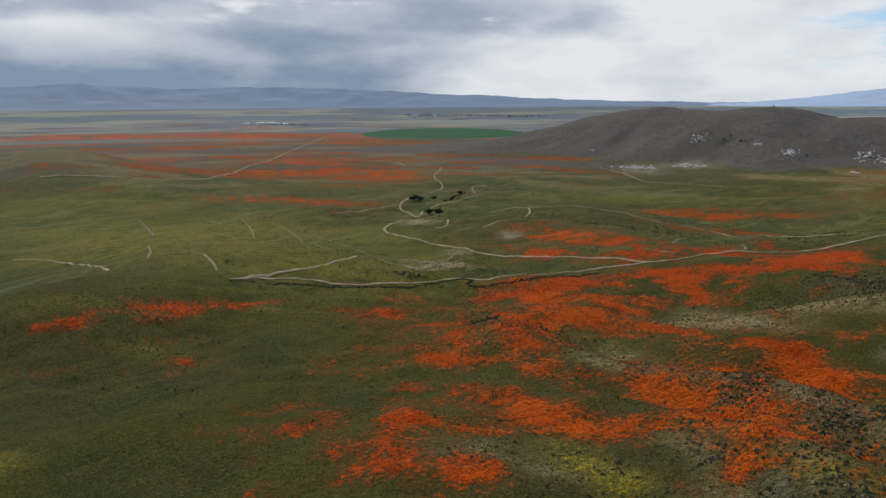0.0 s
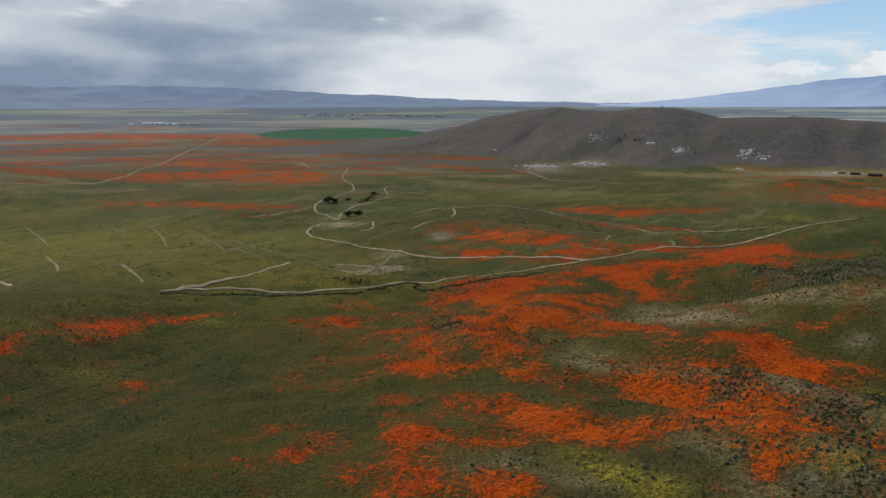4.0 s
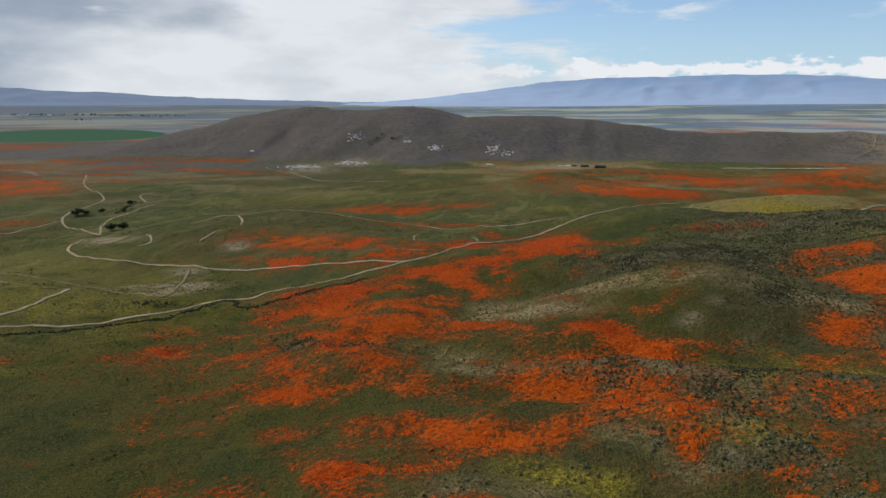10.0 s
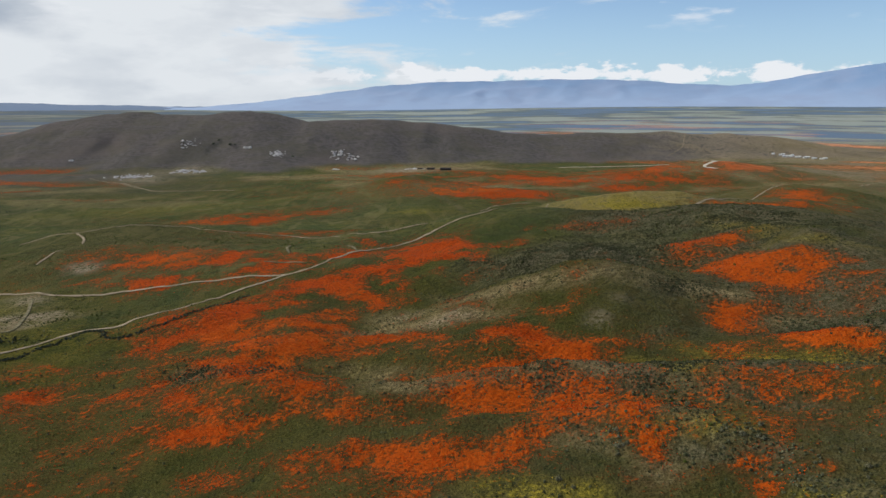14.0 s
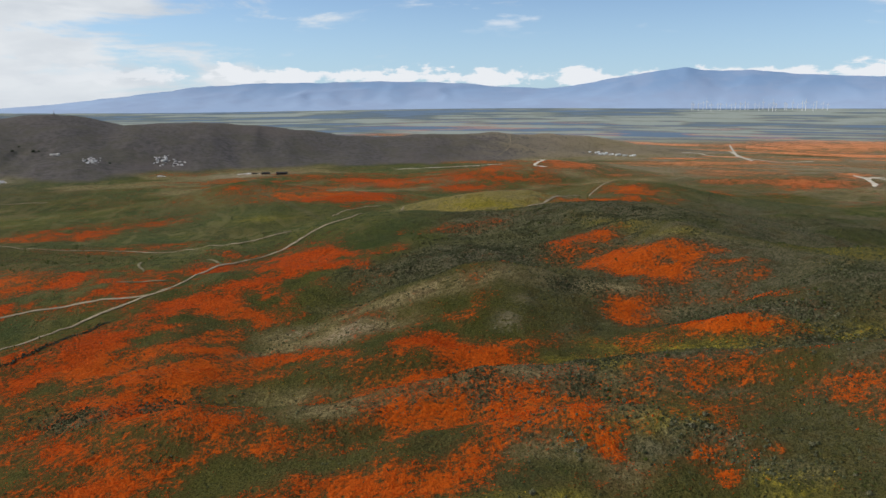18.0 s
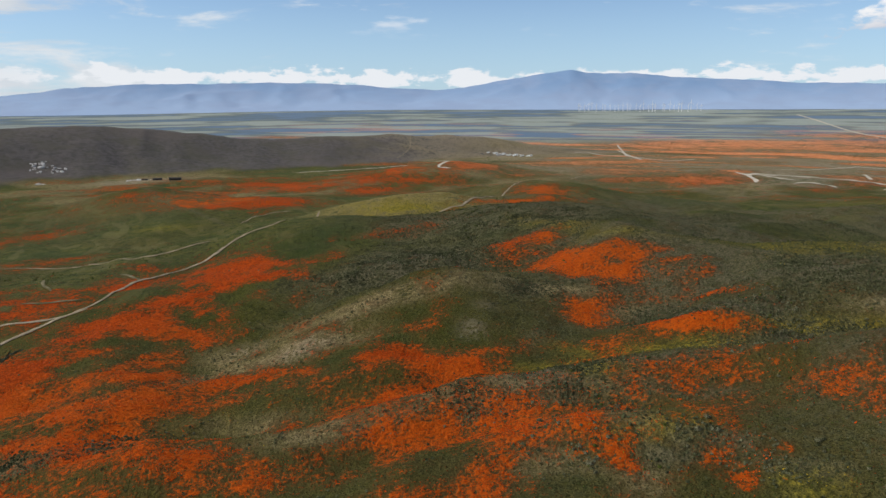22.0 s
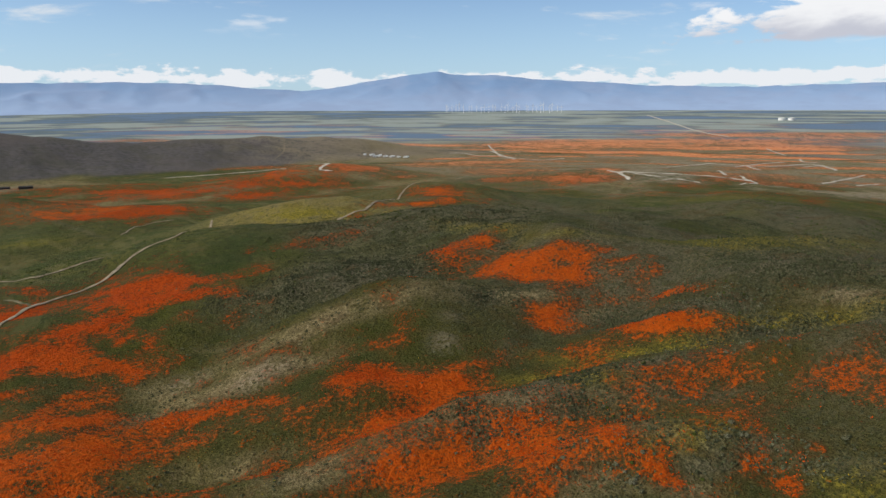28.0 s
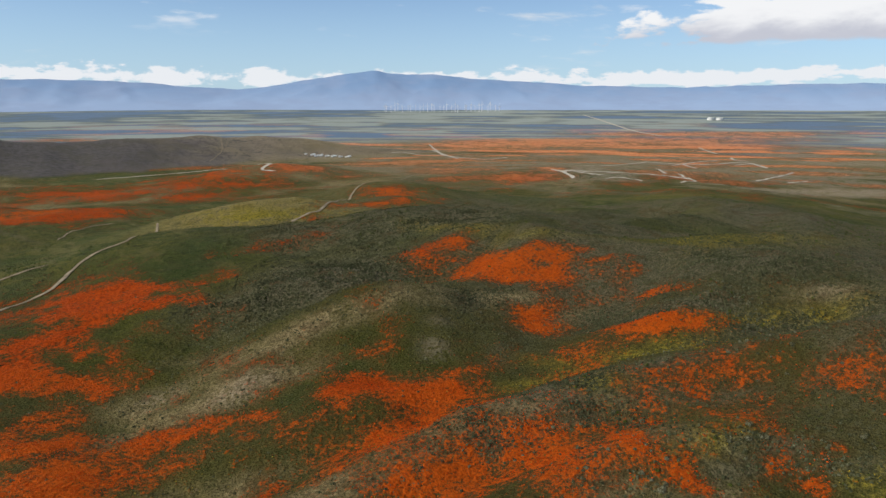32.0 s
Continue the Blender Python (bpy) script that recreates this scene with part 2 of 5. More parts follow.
    join(m("ADD", m("ADD", m("MULTIPLY", mid, 1.2), m("MULTIPLY", tuft, 0.9)), m("ADD", fine, m("MULTIPLY", m("ADD", grain, speck), 0.35))), bump.inputs["Height"])
    join(bump.outputs[0], bsdf.inputs["Normal"])
    return mat


def plain_material(name, low, high, size, rough=0.9, bump=0.0, detail=4.0):
    mat, add, join, bsdf = material(name)
    pos = add("ShaderNodeNewGeometry").outputs["Position"]
    n = place_noise(add, join, pos, size, detail, 0.62)
    f = place_noise(add, join, pos, size * 0.13, 3.0, 0.6)
    c = blend(add, join, step(add, join, n, 0.34, 0.66), low, high)
    c = blend(add, join, calc(add, join, "MULTIPLY", step(add, join, f, 0.4, 0.7), 0.35), c, tuple(v * 0.6 for v in low))
    join(c, bsdf.inputs["Base Color"])
    bsdf.inputs["Roughness"].default_value = rough
    if bump:
        b = add("ShaderNodeBump")
        b.inputs["Distance"].default_value = bump
        join(f, b.inputs["Height"])
        join(b.outputs[0], bsdf.inputs["Normal"])
    return mat


def leaf_material(name, tones, rough=0.8, light=0.25):
    """Foliage: the tone changes from thing to thing, from leaf to leaf and within a leaf."""
    mat, add, join, bsdf = material(name)
    whole = add("ShaderNodeObjectInfo").outputs["Random"]
    piece = add("ShaderNodeNewGeometry")
    pos = piece.outputs["Position"]
    n = place_noise(add, join, pos, 0.5, 3.0, 0.6)
    ramp = add("ShaderNodeValToRGB")
    ramp.color_ramp.elements[0].color, ramp.color_ramp.elements[1].color = (*tones[0], 1), (*tones[-1], 1)
    for k, tone in enumerate(tones[1:-1]):
        ramp.color_ramp.elements.new((k + 1) / (len(tones) - 1)).color = (*tone, 1)
    patch = place_noise(add, join, pos, 14.0, 3.0, 0.6)
    v = calc(add, join, "MULTIPLY_ADD", piece.outputs["Random Per Island"], 0.55, calc(add, join, "MULTIPLY", whole, 0.30))
    v = calc(add, join, "ADD", v, calc(add, join, "MULTIPLY_ADD", patch, 1.2, -0.55))
    join(v, ramp.inputs[0])
    c = blend(add, join, calc(add, join, "MULTIPLY", step(add, join, n, 0.45, 0.7), 0.5), ramp.outputs[0], tuple(0.45 * t for t in tones[0]))
    join(c, bsdf.inputs["Base Color"])
    bsdf.inputs["Roughness"].default_value = rough
    bsdf.inputs["Specular IOR Level"].default_value = 0.04
    return mat


MEADOW = ground_material()
DIRT = plain_material("packed dirt", (0.180, 0.142, 0.090), (0.32, 0.258, 0.172), 6.0, 0.95, 0.05)
PALE_DIRT = plain_material("bleached dirt", (0.40, 0.35, 0.27), (0.60, 0.54, 0.44), 9.0, 0.95, 0.05)
WORN = plain_material("worn grass", (0.090, 0.080, 0.036), (0.20, 0.170, 0.096), 4.0, 0.95, 0.05)
SAGE_LEAF = leaf_material("sage leaves", ((0.032, 0.038, 0.018), (0.054, 0.060, 0.028), (0.092, 0.096, 0.048), (0.21, 0.20, 0.125)))
SILVER_LEAF = leaf_material("silver sage leaves", ((0.046, 0.048, 0.026), (0.092, 0.092, 0.050), (0.155, 0.150, 0.090), (0.25, 0.235, 0.155)))
GREEN_LEAF = leaf_material("green leaves", ((0.036, 0.052, 0.010), (0.062, 0.080, 0.015), (0.108, 0.112, 0.024)))
TREE_LEAF = leaf_material("tree leaves", ((0.018, 0.028, 0.013), (0.032, 0.046, 0.020), (0.052, 0.066, 0.030)))
PETAL = leaf_material("poppy petals", ((0.28, 0.032, 0.004), (0.58, 0.078, 0.006), (0.70, 0.125, 0.010)))
STRAW = leaf_material("dry grass", ((0.085, 0.066, 0.028), (0.17, 0.132, 0.066), (0.26, 0.205, 0.115)))
GOLD = leaf_material("yellow flowers", ((0.12, 0.11, 0.02), (0.32, 0.23, 0.02), (0.48, 0.34, 0.03)))
DARK_LEAF = leaf_material("dark shrub leaves", ((0.028, 0.036, 0.022), (0.048, 0.056, 0.034), (0.080, 0.088, 0.054)))
BARK = plain_material("bark", (0.045, 0.035, 0.026), (0.10, 0.080, 0.060), 0.4, 0.95, 0.02)
ROCK = plain_material("pale rock", (0.34, 0.325, 0.31), (0.62, 0.60, 0.58), 5.0, 0.9, 0.2)
PAINT = plain_material("weathered white paint", (0.62, 0.63, 0.62), (0.78, 0.78, 0.76), 3.0, 0.6)
DARK_WALL = plain_material("dark shed boards", (0.030, 0.028, 0.028), (0.060, 0.052, 0.048), 2.0, 0.8, 0.03)
ROOFING = plain_material("grey roof sheet", (0.16, 0.16, 0.165), (0.28, 0.28, 0.28), 2.5, 0.5)
STEEL = plain_material("galvanised steel", (0.42, 0.43, 0.44), (0.56, 0.57, 0.58), 1.5, 0.45)
# ---- lie of the land ----
def lattice(ix, iy, seed):
    h = (ix * 374761393 + iy * 668265263 + seed * 974634777) & 0x7FFFFFFF
    h = ((h ^ (h >> 13)) * 1274126177) & 0x7FFFFFFF
    return ((h ^ (h >> 16)) & 0xFFFF) / 65535.0


def value_noise(x, y, seed=0):
    """Smooth noise from 0 to 1 on arrays, one cell a unit."""
    fx, fy = np.floor(x), np.floor(y)
    ix, iy = fx.astype(np.int64), fy.astype(np.int64)
    u, v = x - fx, y - fy
    u, v = u * u * u * (u * (u * 6 - 15) + 10), v * v * v * (v * (v * 6 - 15) + 10)
    low = lattice(ix, iy, seed) * (1 - u) + lattice(ix + 1, iy, seed) * u
    high = lattice(ix, iy + 1, seed) * (1 - u) + lattice(ix + 1, iy + 1, seed) * u
    return low * (1 - v) + high * v


def fbm(x, y, size, octaves=4, seed=0):
    """Fractal noise about 0, from -1 to 1; size is its largest wave in metres."""
    total, amount, whole = 0.0, 1.0, 0.0
    x, y = x / size, y / size
    for k in range(octaves):
        total = total + amount * (value_noise(x + 17.3 * k, y - 9.1 * k, seed + k) * 2 - 1)
        whole += amount
        x, y, amount = (x * 0.8 - y * 0.6) * 2.03, (x * 0.6 + y * 0.8) * 2.03, amount * 0.5
    return total / whole * 1.6


def smooth(a, b, x):
    t = np.clip((x - a) / (b - a), 0, 1)
    return t * t * (3 - 2 * t)


# hills: centre x and y, reach along and across, bearing of the long axis in degrees, height
HILLS_NEAR = (
    (60, 170, 260, 210, 0, 30.2), (150, 360, 220, 200, 0, 32.0), (160, 40, 150, 120, 0, 17.7),
    (98, 228, 45, 32, 20, 12.9), (25, 345, 75, 32, 80, 1.6), (-205, 105, 70, 40, 20, 17.9),
    (-120, 195, 45, 60, 0, -0.7), (80, 160, 40, 22, -30, 1.6), (62, 112, 30, 18, -25, 5.5),
    (170, 255, 50, 40, 0, -0.8), (35, 400, 60, 40, 0, 21.2), (-290, 190, 70, 50, 0, 15.9),
    (0, -160, 230, 140, 0, 30.5), (-230, 340, 120, 80, 0, 3.0), (-350, 300, 120, 90, 0, 5.2),
)
HILLS_FAR = (
    (103, 533, 55, 40, 0, 25.6), (280, 610, 130, 60, 60, 25.3), (-70, 850, 55, 45, 0, 23.1),
    (30, 740, 160, 80, 0, 16.6), (405, 1099, 120, 70, 20, 23.6), (-1080, 393, 170, 110, 0, 44.6),
    (360, 270, 90, 60, 30, 7.4), (560, 420, 160, 90, 30, 19.1), (-258, 452, 83, 83, 0, 16.8),
    (745, 805, 175, 175, 0, 16.3), (-401, 457, 97, 97, 0, 7.4), (-524, 648, 133, 133, 0, 8.8),
    (-175, 95, 34, 34, 0, 16.3), (-155, 115, 32, 32, 0, -17.6), (155, 390, 70, 40, 20, -6.9),
)
HILLS_MORE = (
    (180, 530, 70, 50, 0, -1.9), (-60, 250, 45, 40, 0, -4.8), (-40, 300, 50, 50, 0, 1.4),
    (-160, 270, 60, 50, 0, -0.1), (450, 800, 120, 80, 30, 1.0), (20, 200, 50, 35, 0, -8.6),
    (60, 460, 60, 40, 0, -20.6), (60, 470, 60, 28, 15, 8.7), (270, 440, 60, 50, 0, -7.2),
    (90, 380, 45, 30, 20, 0.3), (150, 400, 45, 40, 0, 1.7), (-300, 380, 45, 45, 0, -0.0),
    (-90, 310, 40, 30, 0, 0.1), (-340, 430, 50, 50, 0, -0.2),
)
# shoulders and hollows of the slopes
SHOULDERS_A = (
    (-130, 60, 90, 90, 0, 2.0), (-18, 186, 40, 18, 0, 8.1), (38, 130, 40, 18, 60, -1.1),
    (108, 158, 40, 18, 0, 6.0), (-46, 284, 70, 35, 150, 3.8), (66, 186, 40, 18, 90, -2.8),
    (24, 214, 40, 18, 90, 6.7), (-74, 172, 40, 18, 120, 1.3), (-354, 452, 90, 90, 0, -6.0),
    (-88, 60, 40, 18, 30, 5.5), (164, 578, 90, 90, 0, -4.1), (-32, 102, 24, 24, 0, 1.8),
    (-46, 214, 40, 18, 90, -6.8), (108, 312, 70, 35, 120, 6.5),
)
SHOULDERS_B = (
    (-88, 242, 40, 18, 0, 5.6), (304, 620, 70, 35, 120, 3.7), (94, 214, 40, 18, 0, -5.0),
    (-46, 354, 40, 18, 60, -4.2), (-228, 242, 40, 18, 0, 2.3), (-158, 382, 70, 35, 150, 4.9),
    (-186, 284, 70, 35, 120, -0.7), (80, 102, 40, 18, 30, 6.2), (38, 144, 40, 18, 120, -5.1),
    (-88, 130, 40, 18, 120, -3.7), (52, 256, 40, 18, 90, -2.9), (108, 200, 40, 18, 120, 3.8),
    (-466, 368, 70, 35, 120, 7.9), (374, 508, 70, 35, 120, 10.4),
)
SHOULDERS_C = (
    (38, 144, 40, 18, 30, 3.6), (10, 242, 40, 18, 0, 3.4), (-116, 130, 40, 18, 120, 1.5),
    (220, 620, 70, 35, 120, -5.4), (94, 144, 40, 18, 90, -2.6), (-214, 312, 40, 18, 60, -2.2),
    (10, 88, 40, 18, 120, -2.7), (-74, 200, 40, 18, 90, 3.0), (192, 256, 70, 35, 30, -1.9),
    (10, 354, 70, 35, 0, -2.4), (108, 550, 70, 35, 30, -4.9), (80, 200, 40, 18, 30, -3.0),
    (-218, 448, 55, 24, 20, 4.5), (60, 384, 45, 20, 0, -9.5),
)
SHOULDERS_D = (
    (140, 325, 60, 25, 10, 6.0), (320, 275, 50, 28, 30, 7.0),
)
# spurs and gullies: rise or fall, half width, then places along the line
SPURS = (
    (3.5, 12, ((-60, 160), (-35, 155), (-10, 157), (5, 155), (24, 152), (40, 143), (53, 132), (63, 121), (85, 108))),
    (-3.5, 9, ((-70, 178), (-40, 174), (-9, 170), (15, 171), (35, 166), (53, 156), (66, 143), (95, 128))),
    (4.5, 14, ((-62, 208), (-40, 214), (-20, 218), (0, 223), (20, 223), (40, 218), (52, 213), (66, 206))),
    (-5.0, 12, ((-20, 252), (3, 248), (31, 245), (50, 241), (70, 240), (87, 247))),
    (-3.5, 10, ((4, 190), (24, 185), (42, 182), (60, 181), (81, 182), (103, 186))),
    (2.2, 8, ((-22, 131), (-6, 132), (7, 127), (21, 121), (33, 112))),
    (-2.0, 7, ((-25, 145), (0, 145), (20, 138), (36, 128))),
    (-4.0, 14, ((120, 240), (150, 225), (185, 215), (220, 225))),
    (5.0, 20, ((230, 330), (270, 320), (300, 300))), (6.0, 26, ((330, 400), (380, 380), (430, 350))),
    (5.0, 16, ((190, 262), (225, 262), (262, 268))), (-4.0, 14, ((190, 300), (230, 295), (270, 290))),
    (5.0, 18, ((150, 190), (190, 190), (240, 200), (290, 230))),
)
# the butte: along its crest x, crest y and height over the plain
BUTTE_X = (-1420, -1219, -1086, -974, -866, -776, -715, -660, -594, -519, -445, -380, -314, -250, -163, -66, 40, 130, 207, 342, 564, 725, 874, 990, 1150)
BUTTE_Y = (1560, 1601, 1612, 1620, 1629, 1636, 1640, 1640, 1626, 1615, 1606, 1602, 1601, 1601, 1604, 1613, 1624, 1633, 1641, 1655, 1683, 1701, 1707, 1711, 1715)
BUTTE_H = (0, 2, 18, 48, 76, 91, 98, 91, 91, 92, 98, 87, 75, 79, 78, 73, 62, 48, 44, 50, 50, 44, 25, 6, 0)
MIDDLE = (-20.0, 20.0)


def butte(x, y):
    crest, top = np.interp(x, BUTTE_X, BUTTE_Y), np.interp(x, BUTTE_X, BUTTE_H)
    front = np.interp(x, (-1200, -600, -100, 400, 900), (560, 520, 400, 300, 200))
    d = y - crest
    gully = 1 + 0.22 * fbm(x, y * 0.45, 170, 4, 40)
    s = np.where(d < 0, -d / (front * gully), d / 420.0)
    shape = 0.5 + 0.5 * np.cos(np.pi * np.clip(s, 0, 1))
    return top * np.where(d < 0, shape ** 1.25, shape), shape * (top > 1)


def line_gap(x, y, line):
    """How far the places x, y lie from a bent line."""
    best = np.full_like(x, 1e9)
    for (ax, ay), (bx, by) in zip(line, line[1:]):
        dx, dy = bx - ax, by - ay
        t = np.clip(((x - ax) * dx + (y - ay) * dy) / (dx * dx + dy * dy), 0, 1)
        best = np.minimum(best, np.hypot(x - ax - t * dx, y - ay - t * dy))
    return best


def height(x, y):
    """The ground's height at the places x, y (arrays)."""
    z = 3.0 + 0 * x
    for cx, cy, along, across, bearing, up in HILLS_NEAR + HILLS_FAR + HILLS_MORE + SHOULDERS_A + SHOULDERS_B + SHOULDERS_C + SHOULDERS_D:
        c, s = math.cos(radians(bearing)), math.sin(radians(bearing))
        u, v = (x - cx) * c + (y - cy) * s, (y - cy) * c - (x - cx) * s
        z = z + up * np.exp(-0.5 * ((u / along) ** 2 + (v / across) ** 2))
    r = np.hypot(x - MIDDLE[0], y - MIDDLE[1])
    rolling = smooth(1500, 900, r)
    z = z + rolling * (1.6 * fbm(x, y, 130, 3, 3) + 0.9 * fbm(x, y, 22, 3, 9) + 1.3 * fbm(x, y, 46, 3, 14)) + smooth(420, 250, r) * 0.32 * fbm(x, y, 8, 2, 17)
    near = np.nonzero((np.abs(x - 170) < 380) & (np.abs(y - 260) < 240))[0]
    if len(near):
        for up, half, line in SPURS:
            z[near] += up * np.exp(-(line_gap(x[near], y[near], line) / half) ** 2)
    b, _ = butte(x, y)
    z = z + b + smooth(4, 45, b) * (3.0 - 6.5 * np.abs(fbm(x, y * 0.35, 150, 3, 21)) + 1.5 * fbm(x, y, 50, 3, 25))
    # the plain falls away a little, then rises into the distance
    return z - 10 * smooth(1200, 2400, r) + (92 + 30 * smooth(-900, 1500, x)) * smooth(2100, 4900, r) ** 1.15
# ---- end of the lie of the land ----
# flower and plant zones: centre x and y, reach along and across, bearing, strength
POPPIES_A = (
    (-150, 305, 35, 10, 170, 1), (-147, 338, 48, 12, 169, 0.6), (-199, 367, 35, 10, 0, 0.35), (-92, 316, 16, 10, 10, 0.7),
    (-210, 648, 28, 19, 77, 0.8), (-115, 309, 19, 8, 171, 0.8), (-84, 236, 28, 16, 3, 0.9), (-59, 254, 22, 13, 42, 0.85),
    (-48, 281, 17, 9, 46, 0.7), (-34, 313, 28, 20, 84, 0.8), (-10, 303, 22, 11, 115, 0.7), (-134, 199, 12, 7, 173, 0.7),
    (-109, 212, 18, 8, 168, 0.35), (-74, 194, 12, 9, 157, 0.7), (-57, 199, 16, 6, 51, 0.5), (-35, 205, 9, 6, 147, 0.45),
)
POPPIES_B = (
    (-10, 189, 10, 5, 26, 0.5), (8, 199, 8, 3, 166, 0.35), (-134, 177, 8, 7, 63, 0.5), (-77, 158, 19, 4, 156, 0.65),
    (-97, 172, 10, 3, 161, 0.4), (-61, 146, 17, 3, 0, 0.7), (-97, 148, 9, 4, 172, 0.6), (-75, 143, 9, 3, 176, 0.65),
    (-44, 146, 13, 3, 23, 0.4), (-21, 155, 8, 3, 3, 0.3), (2, 153, 3, 3, 93, 0.8), (-143, 171, 7, 5, 161, 0.4),
    (-63, 227, 16, 8, 69, 0.7), (-43, 242, 12, 7, 12, 0.5), (-74, 178, 10, 5, 32, 0.4), (-68, 126, 14, 4, 169, 0.85),
)
POPPIES_C = (
    (-47, 125, 6, 3, 7, 0.95), (-52, 113, 10, 3, 6, 0.6), (-35, 121, 6, 4, 16, 0.95), (-23, 123, 5, 3, 5, 1),
    (-18, 118, 5, 3, 8, 1), (-9, 116, 5, 3, 13, 0.8), (-1, 110, 5, 3, 148, 0.8), (6, 107, 4, 3, 158, 0.8),
    (-93, 119, 7, 5, 16, 0.8), (-93, 111, 5, 3, 139, 0.6), (-46, 98, 5, 3, 166, 0.95), (-41, 88, 4, 3, 142, 1),
    (-42, 102, 5, 3, 10, 0.5), (-56, 94, 4, 3, 1, 0.7), (-67, 98, 7, 3, 0, 0.5), (-68, 81, 5, 3, 14, 0.65),
)
POPPIES_D = (
    (-76, 75, 5, 3, 2, 0.55), (-90, 96, 3, 3, 15, 0.45), (-60, 86, 5, 3, 12, 0.6), (-132, 101, 5, 3, 19, 0.45),
    (-78, 98, 7, 3, 11, 0.4), (-51, 84, 4, 3, 10, 0.5), (-66, 75, 6, 3, 21, 0.5), (-104, 95, 5, 3, 11, 0.25),
    (-24, 92, 3, 3, 28, 0.7), (-20, 94, 3, 3, 39, 0.7), (-107, 109, 5, 3, 17, 0.3), (-81, 135, 6, 3, 2, 0.5),
    (-32, 106, 5, 3, 33, 0.3), (18, 120, 4, 3, 10, 0.45), (26, 139, 4, 3, 179, 0.35), (20, 148, 5, 3, 10, 0.25),
)
POPPIES_E = (
    (13, 129, 6, 3, 32, 0.3), (25, 121, 6, 3, 27, 0.4), (-173, 146, 18, 3, 82, 0.6), (-166, 115, 11, 3, 105, 0.35),
    (-172, 131, 12, 3, 96, 0.4), (71, 257, 10, 6, 3, 1), (80, 224, 18, 7, 136, 1), (98, 210, 14, 7, 138, 1),
    (105, 202, 9, 7, 176, 1), (74, 217, 13, 4, 135, 0.9), (70, 238, 9, 4, 2, 0.9), (111, 192, 6, 5, 74, 0.5),
    (43, 325, 13, 6, 172, 0.6), (87, 178, 10, 3, 91, 0.75), (69, 154, 7, 3, 123, 0.85), (61, 162, 5, 3, 106, 0.6),
)
POPPIES_F = (
    (58, 194, 9, 5, 29, 0.85), (55, 200, 5, 3, 171, 0.6), (79, 192, 4, 3, 129, 0.4), (12, 210, 5, 3, 150, 0.55),
    (5, 195, 7, 6, 33, 0.85), (-6, 201, 6, 5, 43, 0.6), (2, 179, 9, 3, 11, 0.75), (18, 181, 8, 3, 172, 0.65),
    (26, 175, 7, 3, 158, 0.4), (43, 173, 11, 3, 137, 0.5), (-10, 181, 6, 3, 143, 0.4), (45, 134, 6, 4, 122, 0.8),
    (51, 126, 4, 4, 77, 0.6), (40, 132, 4, 3, 125, 0.55), (54, 110, 5, 4, 114, 1), (43, 106, 6, 6, 8, 1),
)
POPPIES_G = (
    (51, 103, 8, 3, 27, 1), (35, 104, 4, 3, 134, 0.5), (34, 116, 5, 3, 29, 0.85), (26, 117, 3, 3, 32, 0.4),
    (12, 116, 3, 3, 0, 1), (23, 110, 3, 3, 7, 0.45), (12, 131, 4, 3, 18, 0.4), (2, 144, 4, 3, 65, 0.6),
    (-11, 147, 5, 4, 179, 0.85), (-18, 146, 5, 4, 165, 0.85), (2, 152, 3, 3, 118, 0.6), (1, 123, 3, 3, 131, 0.4),
    (25, 102, 6, 3, 148, 0.95), (16, 107, 4, 3, 151, 0.8), (21, 146, 3, 3, 81, 0.35), (-5, 130, 3, 3, 69, 0.35),
)
POPPIES_H = (
    (9, 123, 3, 3, 164, 0.35), (-30, 151, 3, 3, 117, 0.3), (-64, 264, 13, 10, 131, 0.85), (-48, 254, 10, 6, 11, 0.95),
    (-67, 224, 16, 9, 100, 0.95), (-51, 227, 8, 6, 62, 0.75), (-73, 192, 9, 5, 114, 1), (-52, 204, 9, 4, 8, 0.85),
    (-63, 189, 5, 3, 150, 0.55), (-33, 197, 9, 5, 146, 0.7), (-26, 179, 8, 3, 148, 0.7), (-23, 165, 5, 3, 175, 0.85),
    (-30, 261, 11, 4, 172, 0.7), (-45, 281, 12, 7, 164, 0.75), (-16, 308, 18, 7, 130, 0.85), (-31, 312, 18, 9, 121, 0.7),
)
POPPIES_I = (
    (4, 299, 14, 7, 146, 0.5), (-20, 263, 10, 3, 145, 0.65), (-23, 240, 13, 5, 123, 0.5), (-22, 197, 6, 4, 144, 0.4),
    (-65, 368, 10, 5, 118, 0.8), (-64, 325, 11, 5, 110, 0.5), (-48, 184, 6, 3, 140, 0.4), (-65, 205, 7, 4, 138, 0.7),
    (-44, 171, 7, 4, 158, 0.6), (2056, 1606, 339, 152, 140, 1), (2441, 1639, 278, 74, 132, 1), (1702, 1667, 255, 137, 145, 0.9),
    (2454, 1369, 145, 92, 140, 0.9), (1396, 1709, 158, 128, 156, 0.7), (1714, 1261, 200, 5, 124, 0.6), (1766, 1858, 157, 54, 142, 0.6),
)
